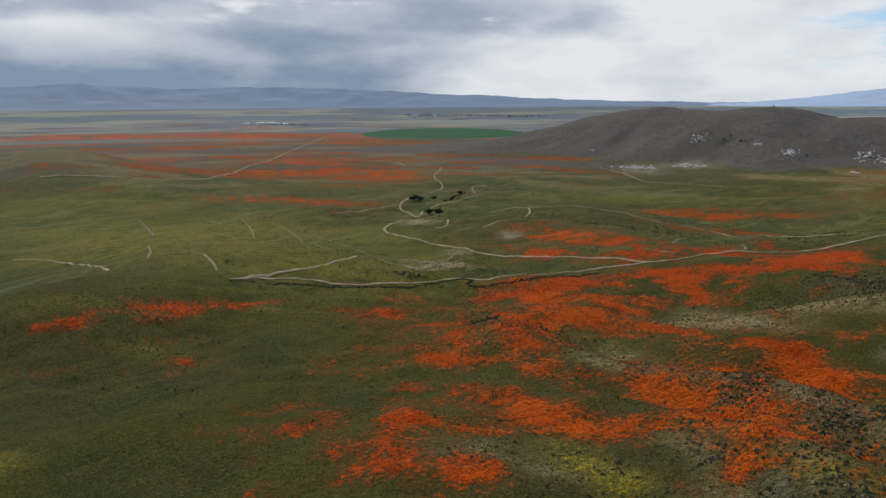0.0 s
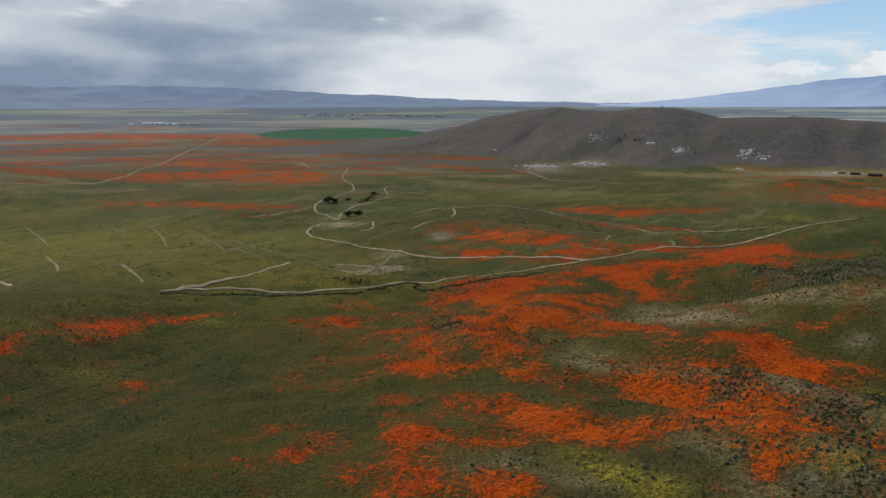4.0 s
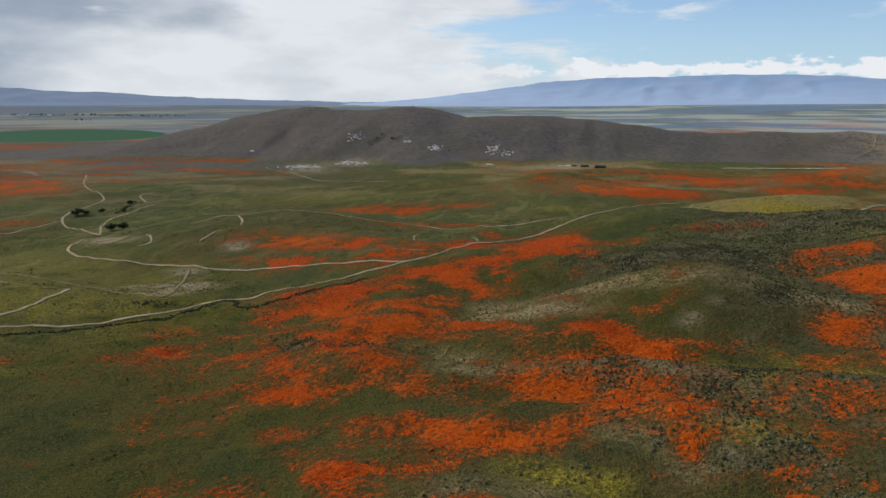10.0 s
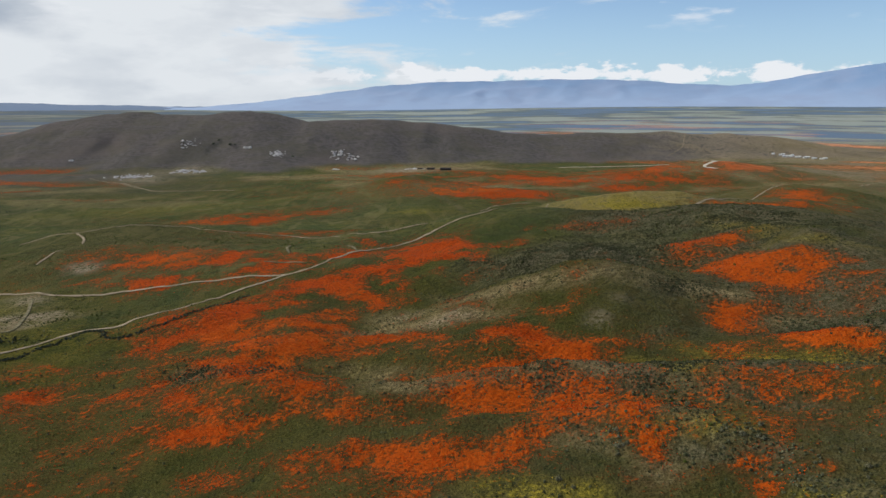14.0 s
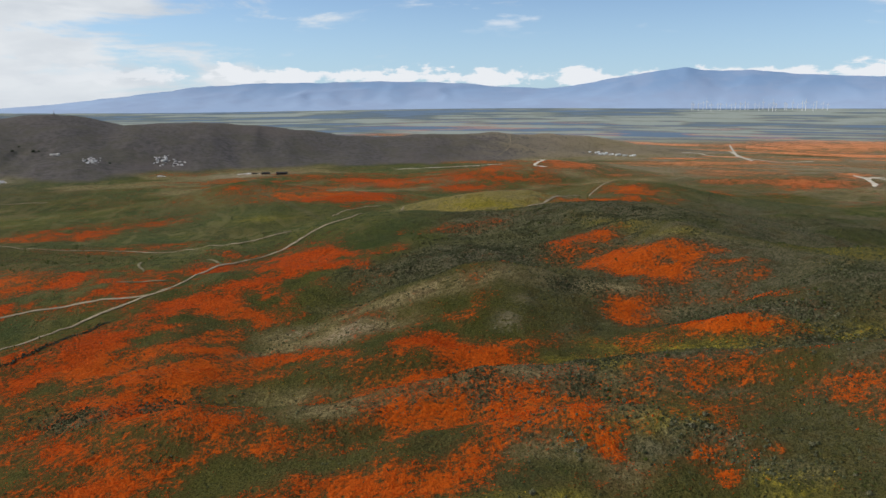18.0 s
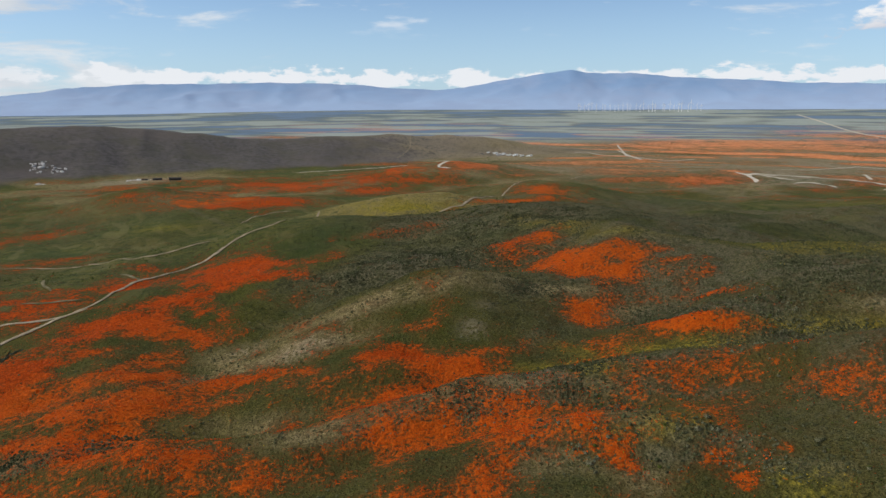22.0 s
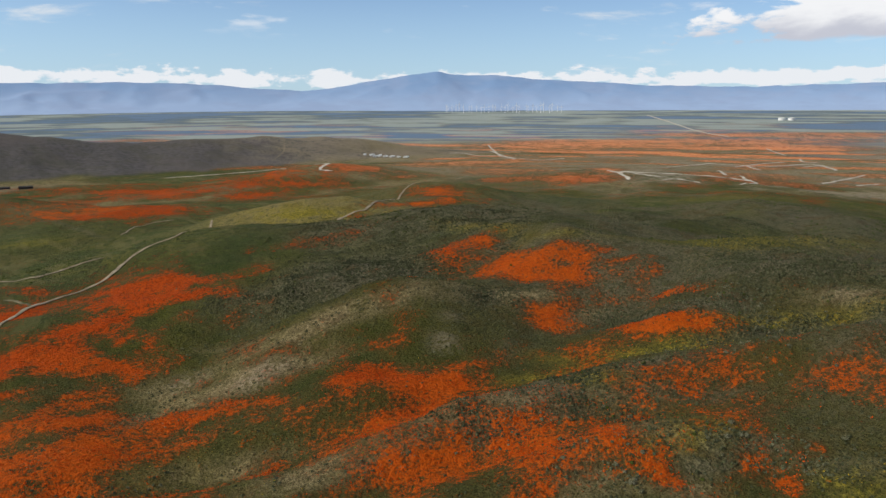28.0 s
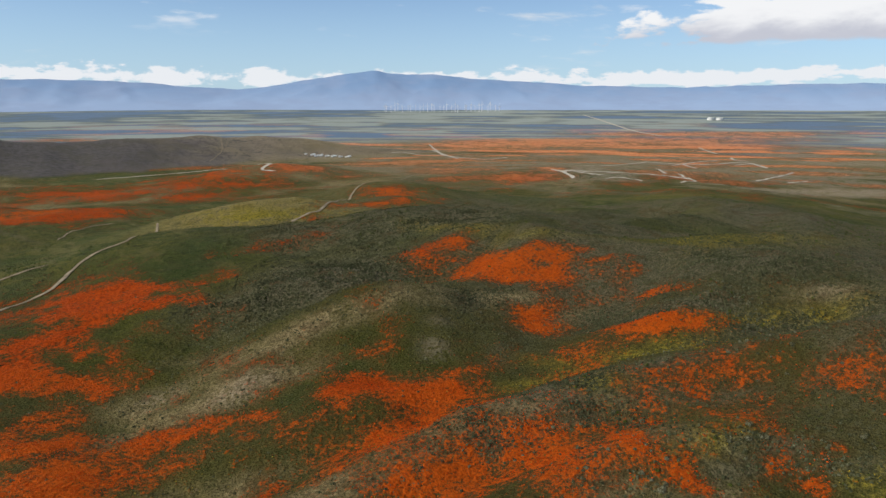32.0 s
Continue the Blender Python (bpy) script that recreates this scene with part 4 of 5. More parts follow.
TRACKS["north_road"] = (12.3, ((1190, 969), (1188, 890), (1218, 837), (1387, 853), (1238, 728)))
TRACKS["east_road"] = (3.8, ((932, 586), (1019, 577), (1122, 562), (1199, 533), (1266, 506)))
TRACKS["upper_branch"] = (1.4, ((10, 609), (34, 659), (61, 662)))
TRACKS["flower_loop"] = (1.5, ((-102, 365), (-101, 350), (-96, 333)))
TRACKS["flower_path"] = (1.4, ((-104, 316), (-94, 315), (-84, 313)))
TRACKS["flower_spur"] = (1.5, ((-72, 354), (-67, 352), (-64, 333)))
TRACKS["fork_spur"] = (1.5, ((-226, 350), (-228, 365), (-230, 381)))
TRACKS["short_track"] = (1.5, ((-243, 425), (-230, 408), (-225, 395)))
TRACKS["curl_track"] = (1.5, ((-285, 385), (-265, 363), (-262, 355), (-267, 351)))
TRACKS["wash_bend"] = (1.7, ((-453, 623), (-484, 656), (-496, 669), (-500, 682), (-496, 697)))
TRACKS["sage_track"] = (1.5, ((-438, 567), (-459, 645), (-442, 667), (-428, 716)))
TRACKS["plain_track"] = (2.6, ((-1041, 922), (-961, 932), (-912, 940), (-833, 893)))
TRACKS["plain_highway"] = (5.8, ((-2182, 1993), (-2338, 2197), (-2521, 2452)))
TRACKS["butte_track"] = (2.2, ((-552, 1074), (-464, 1004), (-418, 943), (-382, 926), (-346, 917), (-292, 932)))
TRACKS["digging_track"] = (1.9, ((-418, 943), (-449, 974), (-492, 1029)))
TRACKS["ridge_track"] = (1.7, ((936, 2685), (517, 1590), (506, 1551), (471, 1506), (438, 1457)))
TRACKS["valley_highway"] = (18.4, ((2883, 2578), (2745, 2372), (2565, 2129), (2352, 1850), (2257, 1657)))
TRACKS["pit_track"] = (8.2, ((1338, 1907), (1154, 1637), (1007, 1424)))
TRACKS["star_track"] = (8.2, ((764, 841), (749, 811), (723, 765), (683, 724)))
TRACKS["flat_track"] = (7.4, ((749, 811), (758, 772), (742, 707)))
TRACKS["arc_track"] = (7.4, ((705, 686), (726, 685), (733, 666), (728, 640)))
TRACKS["camp_track"] = (8.2, ((1129, 862), (1198, 884), (1299, 906), (1370, 905)))
TRACKS["camp_spur"] = (8.2, ((1198, 884), (1146, 838), (1098, 790)))
TRACKS["dune_track"] = (7.4, ((983, 796), (945, 760), (878, 706)))
TRACKS["bowl_track"] = (7.4, ((895, 694), (837, 642), (825, 616), (760, 603)))
TRACKS["gate_track"] = (9.0, ((1495, 946), (1402, 886), (1410, 860)))
TRACKS["bench_track"] = (8.2, ((1253, 801), (1329, 810), (1297, 775), (1225, 721)))
TRACKS["mesa_track"] = (7.4, ((933, 588), (1003, 605), (1094, 626), (1173, 647)))
TRACKS["rim_track"] = (7.4, ((961, 555), (1000, 555), (1036, 551)))
TRACKS["field_track"] = (9.4, ((1892, 1276), (1755, 1168), (1625, 1057)))
TRACKS["knoll_track"] = (2.0, ((503, 888), (581, 963), (588, 928)))
TRACKS["ranch_track"] = (8.2, ((930, 922), (923, 878), (1045, 926), (1200, 963)))
TRACKS["pale_track"] = (2.2, ((-916, 955), (-859, 916), (-816, 878)))
TRACKS["scar_track"] = (1.5, ((-618, 316), (-554, 293), (-493, 270)))
TRACKS["scar_bend"] = (1.5, ((-568, 356), (-518, 337), (-466, 314)))
TRACKS["scar_loop"] = (1.5, ((-276, 185), (-277, 190), (-254, 181), (-228, 169)))
TRACKS["scar_spur"] = (1.4, ((-422, 231), (-340, 194), (-292, 169)))
TRACKS["scar_cut"] = (1.4, ((-452, 325), (-408, 304), (-376, 285)))
DITCH = ((-207, 163), (-192, 185), (-174, 196), (-158, 210), (-151, 222), (-140, 239), (-132, 219), (-111, 237), (-98, 266))
WASH = ((-427, 542), (-442, 570), (-457, 602), (-464, 626))
WASH_EAST = ((-466, 654), (-453, 675), (-442, 699), (-432, 725))

# ---- ground ----
def zone_field(table, x, y, soft=1.0):
    """How strongly the patches of a table cover the places x, y."""
    total = np.zeros_like(x)
    wob = fbm(x, y, 60, 4, 60) * 0.24 + fbm(x, y, 14, 4, 66) * 0.24
    for cx, cy, along, across, bearing, strength in table:
        reach = 2.7 * max(along, across)
        near = np.nonzero((np.abs(x - cx) < reach) & (np.abs(y - cy) < reach))[0]
        if not len(near):
            continue
        c, s = math.cos(radians(bearing)), math.sin(radians(bearing))
        dx, dy = x[near] - cx, y[near] - cy
        d = ((dx * c + dy * s) / along) ** 2 + ((dy * c - dx * s) / across) ** 2
        grown = strength * np.exp(-0.62 * d * (1 + wob[near])) * smooth(7.0, 4.5, d)
        total[near] = 1 - (1 - total[near]) * (1 - grown)
    return total


def disc(x, y, cx, cy, rx, ry, bearing=0.0):
    c, s = math.cos(radians(bearing)), math.sin(radians(bearing))
    dx, dy = x - cx, y - cy
    return np.sqrt(((dx * c + dy * s) / rx) ** 2 + ((dy * c - dx * s) / ry) ** 2)


def growth(x, y):
    """What covers the ground at the places x, y: amounts from 0 to 1."""
    far = np.hypot(x - MIDDLE[0], y - MIDDLE[1])
    _, on_butte = butte(x, y)
    brown = smooth(0.03, 0.14, on_butte + 0.05 * fbm(x, y, 90, 3, 70))
    green = zone_field(GREEN, x, y)
    poppy = zone_field(POPPIES, x, y)
    ragged = 0.8 * fbm(x, y, 34, 5, 71) + 0.55 * fbm(x, y, 9, 4, 73)
    drifts = np.clip(poppy, 0, 1)
    mottled = np.where(far < 600, 0.78 + 0.85 * ragged, 0.86 + 0.60 * ragged)
    poppy = np.clip(poppy * mottled + 0.10 * (ragged + 0.10) * smooth(500, 260, far), 0, 1)
    # the poppy plains beyond the hills lie in long streaks, which draw together with the distance
    az, deep = np.degrees(np.arctan2(-(x - MIDDLE[0]), y - MIDDLE[1])), np.log(far + 1)
    streaks = smooth(-0.05, 0.55, 0.8 * fbm(az / 9, deep * 15, 1, 5, 83) + 0.5 * fbm(az / 3.5, deep * 34, 1, 4, 84))
    poppy = poppy * (1 - 0.15 * smooth(420, 620, far))
    plain = smooth(600, 1000, far) * smooth(3900, 2800, far)
    east = smooth(250, 650, x)
    sown = 0.55 + 0.45 * east * smooth(1300, 1900, far) - 0.45 * smooth(14, 3, np.abs(az - 17)) * smooth(1500, 1150, far)
    poppy = np.maximum(poppy, sown * streaks * plain)
    west = smooth(8, 26, az)
    brown = np.maximum(brown, west * smooth(750, 1350, far) * (0.70 + 0.30 * smooth(-0.5, 0.3, fbm(az / 9, deep * 12, 1, 4, 99))))
    brown = np.maximum(brown, smooth(1.25, 0.7, disc(x, y, 1980, 1090, 420, 210, 28) + 0.3 * fbm(x, y, 90, 4, 98)))
    brown = np.maximum(brown, 0.8 * smooth(1.2, 0.6, disc(x, y, -1080, 393, 280, 180) + 0.25 * fbm(x, y, 80, 4, 96)))
    on_hill = smooth(0.03, 0.14, on_butte)
    poppy = np.clip(poppy, 0, 1) * (1 - 0.97 * on_hill) * (1 - 0.85 * green)
    brush = zone_field(SAGE, x, y)
    poppy = poppy * (1 - 0.3 * brush)
    sage = np.maximum(brush, (0.13 + 0.04 * smooth(220, 420, far)) * smooth(-0.5, 0.4, fbm(x, y, 70, 5, 85)) * smooth(1500, 700, far))
    # the plain's dry grass is thickened to paint in sunlight, most in the east
    dry = np.maximum(zone_field(DRY_GRASS, x, y), 0.75 * plain * smooth(0.0, 0.5, fbm(az / 7, deep * 14, 1, 4, 88)) * (1 - on_hill) * (1 - 0.35 * west))
    dry = np.maximum(dry, 0.65 * east * smooth(800, 1150, far) * smooth(4300, 3000, far) * smooth(-0.6, 0.1, fbm(az / 6, deep * 16, 1, 5, 89)))
    dry = np.clip(dry * np.where(far < 400, 0.84 + 0.55 * fbm(x, y, 16, 4, 111), 1), 0, 1)
    gold, bare = zone_field(GOLDFIELDS, x, y) * (1 - 0.35 * smooth(-160, -240, x)), zone_field(BARE, x, y, 0.0)
    # bare soil added on the east plain, its paleness standing in for sun
    bare = np.maximum(bare, 0.55 * east * smooth(900, 1200, far) * smooth(3600, 2900, far) * smooth(-0.7, 0.2, fbm(az / 4, deep * 22, 1, 5, 94)))
    bare = np.maximum(bare, 0.75 * plain * smooth(300, 900, x) * smooth(-0.1, 0.5, fbm(az / 5, deep * 17, 1, 4, 93)))
    # far fields in long strips, their pale and blue painting in distance haze
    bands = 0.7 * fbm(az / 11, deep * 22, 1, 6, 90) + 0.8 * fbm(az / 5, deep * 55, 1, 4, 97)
    hazed_fields = (1 - 0.85 * drifts) * smooth(2100, 2700, far) * (1 - 0.6 * smooth(2700, 2300, far) * east) * (1 - 0.40 * west)
    pale = np.clip(0.42 + 1.6 * bands, 0, 1) * hazed_fields
    blue = np.clip(0.35 - 1.5 * bands, 0, 1) * hazed_fields
    crop = smooth(1.02, 0.985, disc(x, y, -1690, 1965, 295, 295))
    poppy = poppy * (1 - 0.45 * np.where(far < 500, dry, 0))
    poppy, dry = poppy * (1 - crop), dry * (1 - crop)
    # valley grass lightened with distance, painting in sun beyond the shaded slopes
    lush = (0.12 + 0.88 * smooth(200, 360, far)) * (0.55 + 0.40 * smooth(-0.4, 0.4, fbm(x, y, 110, 4, 104))) * (1 - 0.9 * brown) * (1 - 0.5 * brush) * (1 - 0.5 * east) * (1 - crop)
    slopes = smooth(0, 90, x) * smooth(800, 500, far) * smooth(-0.6, 0.1, fbm(x, y, 50, 4, 107))
    lush, sage = lush * (1 - 0.7 * slopes), np.maximum(sage, 0.80 * slopes)
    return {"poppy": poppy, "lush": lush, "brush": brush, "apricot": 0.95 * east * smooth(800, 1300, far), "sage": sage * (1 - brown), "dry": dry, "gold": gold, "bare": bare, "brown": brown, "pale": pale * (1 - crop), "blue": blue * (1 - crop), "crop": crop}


def sheet(name, verts, quads, mat):
    """A mesh from arrays of places and of quads."""
    mesh = bpy.data.meshes.new(name)
    mesh.vertices.add(len(verts))
    mesh.vertices.foreach_set("co", np.asarray(verts, np.float32).ravel())
    n = quads.shape[1]
    mesh.loops.add(quads.size)
    mesh.loops.foreach_set("vertex_index", quads.astype(np.int32).ravel())
    mesh.polygons.add(len(quads))
    mesh.polygons.foreach_set("loop_start", np.arange(0, quads.size, n, dtype=np.int32))
    mesh.polygons.foreach_set("use_smooth", np.ones(len(quads), dtype=bool))
    mesh.update(calc_edges=True)
    mesh.materials.append(mat)
    return mesh


def make_ground():
    turn = np.concatenate([np.linspace(-82, 86, 1060), np.linspace(86, 278, 62)[1:]])
    ring = np.concatenate([[0.0, 12, 24], np.geomspace(36, 4880, 610)])
    a, r = np.meshgrid(np.radians(turn), ring)
    n_t, n_r = len(turn), len(ring)
    x, y = (MIDDLE[0] - r * np.sin(a)).ravel(), (MIDDLE[1] + r * np.cos(a)).ravel()
    i = (np.arange(n_r - 1)[:, None] * n_t + np.arange(n_t - 1)[None, :]).ravel()
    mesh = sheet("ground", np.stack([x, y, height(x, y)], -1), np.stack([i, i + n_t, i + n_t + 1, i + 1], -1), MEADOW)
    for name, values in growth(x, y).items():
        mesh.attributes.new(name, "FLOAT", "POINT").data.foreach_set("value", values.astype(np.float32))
    return tagged(new("ground", mesh), "rolling hills of green grass and drifts of orange poppies", "ground", kind="structure")


ground = make_ground()


def resample(points, gap):
    p = np.array(points, float)
    for _ in range(2):   # round the corners
        q = np.empty((2 * len(p) - 2, 2))
        q[0::2], q[1::2] = 0.75 * p[:-1] + 0.25 * p[1:], 0.25 * p[:-1] + 0.75 * p[1:]
        p = np.vstack([p[:1], q, p[-1:]])
    s = np.concatenate([[0], np.cumsum(np.hypot(*np.diff(p, axis=0).T))])
    k = np.linspace(0, s[-1], max(3, int(s[-1] / gap)))
    return np.stack([np.interp(k, s, p[:, 0]), np.interp(k, s, p[:, 1])], -1)


def make_track(name, width, points, faint=False):
    """A dirt track laid on the ground: two worn ruts, a low crown, uneven edges."""
    p = resample(points, max(1.2, 0.45 * width))
    t = np.gradient(p, axis=0)
    t /= np.hypot(t[:, 0], t[:, 1])[:, None] + 1e-9
    side = np.stack([-t[:, 1], t[:, 0]], -1)
    across = np.array([-0.5, -0.42, -0.25, 0.0, 0.25, 0.42, 0.5])
    n = len(across)
    taper = np.clip(np.minimum(np.arange(len(p)), np.arange(len(p))[::-1]) / 4.0 + 0.35, 0, 1)
    wl = width * taper * (1 + 0.35 * fbm(p[:, 0], p[:, 1], 8, 3, 5))
    wr = width * taper * (1 + 0.35 * fbm(p[:, 0], p[:, 1], 8, 3, 8))
    rows = [p + side * (a * np.where(a < 0, wl, wr))[:, None] for a in across]
    g = np.stack(rows, 1).reshape(-1, 2)
    far = np.hypot(g[:, 0] - MIDDLE[0], g[:, 1] - MIDDLE[1])
    z = height(g[:, 0].copy(), g[:, 1].copy()) + 0.10 + far * 0.0006
    z = z.reshape(-1, n) + np.array([-0.10, 0.05, -0.01, 0.06, -0.01, 0.05, -0.10])
    i = (np.arange(len(p) - 1)[:, None] * n + np.arange(n - 1)[None, :]).ravel()
    mesh = sheet(name, np.column_stack([g, z.ravel()]), np.stack([i, i + 1, i + n + 1, i + n], -1), WORN if faint else PALE_DIRT if width > 4.2 else DIRT)
    label = "faint worn wheel track through the grass" if faint else "pale dirt track with worn uneven edges crossing the meadow"
    return tagged(new(name, mesh), label, "road", kind="structure")


for track, (wide, line) in TRACKS.items():
    make_track(track, (0.85 if wide < 5 else 0.62) * wide, line, track.split("_")[0] in ("scar", "worn", "side", "flower", "loop", "sage", "upper_branch"))

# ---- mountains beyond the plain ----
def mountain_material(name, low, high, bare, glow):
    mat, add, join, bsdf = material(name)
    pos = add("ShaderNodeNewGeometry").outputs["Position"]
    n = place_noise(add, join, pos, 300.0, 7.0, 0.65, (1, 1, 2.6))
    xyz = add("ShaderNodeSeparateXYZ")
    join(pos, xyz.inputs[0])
    # haze painted into the colour, from low at the foot to high
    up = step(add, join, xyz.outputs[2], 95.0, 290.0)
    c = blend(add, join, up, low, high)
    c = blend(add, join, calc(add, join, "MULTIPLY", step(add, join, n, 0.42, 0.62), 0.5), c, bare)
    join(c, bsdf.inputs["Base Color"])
    # the same colour glows, standing in for hazy air before the slopes
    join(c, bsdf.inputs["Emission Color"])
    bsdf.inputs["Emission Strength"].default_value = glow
    return mat


# skyline: degrees to the left of +y, height over the eye in degrees
NORTH_RANGE = ((26, -0.4), (18, -0.2), (13, 0.2), (9, 0.75), (4, 1.40), (0, 1.65), (-5, 1.75), (-10, 1.85), (-15, 1.75), (-19, 1.4), (-22, 1.3), (-25, 1.65),
               (-28, 2.2), (-32.4, 2.8), (-35, 2.45), (-37, 2.5), (-40, 2.2), (-45, 1.9), (-50, 1.6), (-56, 1.5), (-62, 1.6), (-68, 1.65), (-75, 1.5), (-84, 1.4))
WEST_RANGE = ((90, 1.2), (80, 1.3), (74, 1.0), (68, 1.3), (62, 1.0), (56, 1.1), (50, 1.0), (44, 0.75), (41, 0.5), (38, 0.42), (35, 0.2), (32, 0.1), (28, -0.05), (22, -0.2), (14, -0.3), (8, -0.45))


def make_range(name, skyline, near, far, mat, label, seed):
    """A mountain range on an arc round the place, with spurs and gullies."""
    az = np.array([s[0] for s in skyline], float)
    up = np.array([s[1] for s in skyline], float)
    order = np.argsort(az)
    a = np.linspace(az.min(), az.max(), 420)
    e = np.interp(a, az[order], up[order])
    depth = np.linspace(0, 1, 26)
    A, D = np.meshgrid(a, depth, indexing="ij")
    E = np.repeat(e[:, None], len(depth), 1)
    r = near + (far - near) * D
    x, y = MIDDLE[0] - r * np.sin(np.radians(A)), MIDDLE[1] + r * np.cos(np.radians(A))
    top = 115 + far * np.tan(np.radians(E))
    base = height(x, y) - 6
    ridge = 0.5 - np.abs(fbm(x, y, 300, 4, seed)) * 0.9
    s = D ** 1.35 * (1 + 0.55 * ridge * (1 - D))
    z = base + (top - base) * np.clip(s, 0, 1.0) + 9 * fbm(x, y, 120, 3, seed + 5) * D * (1 - 0.5 * D)
    n_d = len(depth)
    faces = [(i * n_d + j, (i + 1) * n_d + j, (i + 1) * n_d + j + 1, i * n_d + j + 1) for i in range(len(a) - 1) for j in range(n_d - 1)]
    mesh = bpy.data.meshes.new(name)
    mesh.from_pydata(np.stack([x, y, z], -1).reshape(-1, 3).tolist(), [], faces)
    mesh.polygons.foreach_set("use_smooth", [True] * len(mesh.polygons))
    mesh.materials.append(mat)
    return tagged(new(name, mesh), label, "mountains", kind="structure")


# distance haze and the rain veil are painted into these range colours
BLUE_RANGE = mountain_material("blue mountains with painted haze", (0.215, 0.285, 0.405), (0.130, 0.205, 0.33), (0.190, 0.240, 0.345), 0.40)
GREY_RANGE = mountain_material("mountains with painted rain veil", (0.085, 0.120, 0.180), (0.080, 0.125, 0.200), (0.080, 0.110, 0.165), 0.60)
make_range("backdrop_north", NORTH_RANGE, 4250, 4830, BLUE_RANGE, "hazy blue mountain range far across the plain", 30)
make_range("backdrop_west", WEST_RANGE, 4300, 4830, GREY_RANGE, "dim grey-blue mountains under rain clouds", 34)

# ---- plants ----
def part(name, bm, mat, parent, label=""):
    """One mesh object from a bmesh, under a thing or a part."""
    mesh = bpy.data.meshes.new(name)
    bm.to_mesh(mesh)
    bm.free()
    mesh.materials.append(mat)
    ob = new(name, mesh)
    ob.parent = parent
    if label:
        tagged(ob, label)
    return ob


def leaf_quads(rng, n, wide, tall, leaf, lift=0.12):
    """Small tilted leaf sprays over an uneven low dome: verts (n, 4, 3)."""
    a = rng.uniform(0, 2 * np.pi, n)
    e = np.arcsin(rng.uniform(0.05, 1, n))
    lump = 0.72 + 0.28 * np.sin(3 * a + rng.uniform(0, 6)) * np.cos(2 * e + rng.uniform(0, 3))
    r = lump * rng.uniform(0.55, 1.05, n)
    c = np.stack([np.cos(a) * np.cos(e) * r * wide / 2, np.sin(a) * np.cos(e) * r * wide / 2, lift * tall + np.sin(e) * r * tall], -1)
    out = np.stack([np.cos(a) * np.cos(e), np.sin(a) * np.cos(e), np.sin(e) + 0.25], -1) + rng.normal(0, 0.35, (n, 3))
    out /= np.linalg.norm(out, axis=1)[:, None]
    u = np.cross(out, rng.normal(0, 1, (n, 3)))
    u /= np.linalg.norm(u, axis=1)[:, None]
    v = np.cross(out, u)
    s = leaf * rng.uniform(0.6, 1.3, (n, 1))
    k = rng.uniform(0.55, 1.0, (n, 1))
    return np.stack([c - u * s - v * s * k, c + u * s * 0.7 - v * s * k, c + u * s + v * s * k, c - u * s * 0.8 + v * s * k], 1)


def quads_bm(corners):
    bm = bmesh.new()
    for q in corners:
        bm.faces.new([bm.verts.new(p) for p in q])
    return bm


def stem(bm, start, end, r0, r1, sides=5):
    start, end = Vector(start), Vector(end)
    turn = (end - start).to_track_quat("Z", "Y").to_matrix()
    rings = []
    for p, r in ((start, r0), (end, r1)):
        rings.append([bm.verts.new(p + turn @ Vector((math.cos(2 * math.pi * k / sides) * r, math.sin(2 * math.pi * k / sides) * r, 0))) for k in range(sides)])
    for k in range(sides):
        bm.faces.new((rings[0][k], rings[0][(k + 1) % sides], rings[1][(k + 1) % sides], rings[1][k]))
    bm.faces.new(rings[1])


def make_shrub(seed, wide, tall, mat, label, category="shrub"):
    rng = np.random.default_rng(seed)
    root = tagged(new("shrub"), label, category, "shrubs on the hillside")
    part("foliage", quads_bm(leaf_quads(rng, 130, wide, tall, 0.10)), mat, root)
    bm = bmesh.new()
    for k in range(5):
        a = rng.uniform(0, 6.28)
        stem(bm, (0.05 * math.cos(a), 0.05 * math.sin(a), -0.1), (0.3 * wide * math.cos(a), 0.3 * wide * math.sin(a), 0.55 * tall), 0.03, 0.012, 4)
    part("stems", bm, BARK, root, "woody grey-brown stems")
    return root


def ground_at(x, y):
    return float(height(np.array([float(x)]), np.array([float(y)]))[0])


def scatter(n, x0, x1, y0, y1, seed, weight):
    """Places in a stretch of the plan, kept by chance as the weight goes."""
    rng = np.random.default_rng(seed)
    x, y = rng.uniform(x0, x1, n), rng.uniform(y0, y1, n)
    keep = rng.uniform(0, 1, n) < weight(x, y)
    x, y = x[keep], y[keep]
    return x, y, height(x.copy(), y.copy()), rng


def make_stuff(name, x, y, z, size, templates, mat, label, category, rng, flat=1.0):
    """Many small plants in one mesh: quads of the templates, turned and scaled."""
    which = rng.integers(0, len(templates), len(x))
    turn = rng.uniform(0, 2 * np.pi, len(x))
    chunks = []
    for k, tpl in enumerate(templates):
        sel = np.nonzero(which == k)[0]
        c, s = np.cos(turn[sel])[:, None, None], np.sin(turn[sel])[:, None, None]
        sc = size[sel][:, None, None]
        t = tpl[None]
        v = np.stack([(t[..., 0] * c - t[..., 1] * s) * sc + x[sel][:, None, None], (t[..., 0] * s + t[..., 1] * c) * sc + y[sel][:, None, None],
                      t[..., 2] * sc * flat + z[sel][:, None, None]], -1)
        chunks.append(v.reshape(-1, 3))
    verts = np.concatenate(chunks)
    mesh = sheet(name, verts, np.arange(len(verts)).reshape(-1, 4), mat)
    return tagged(new(name, mesh), label, category, kind="stuff")


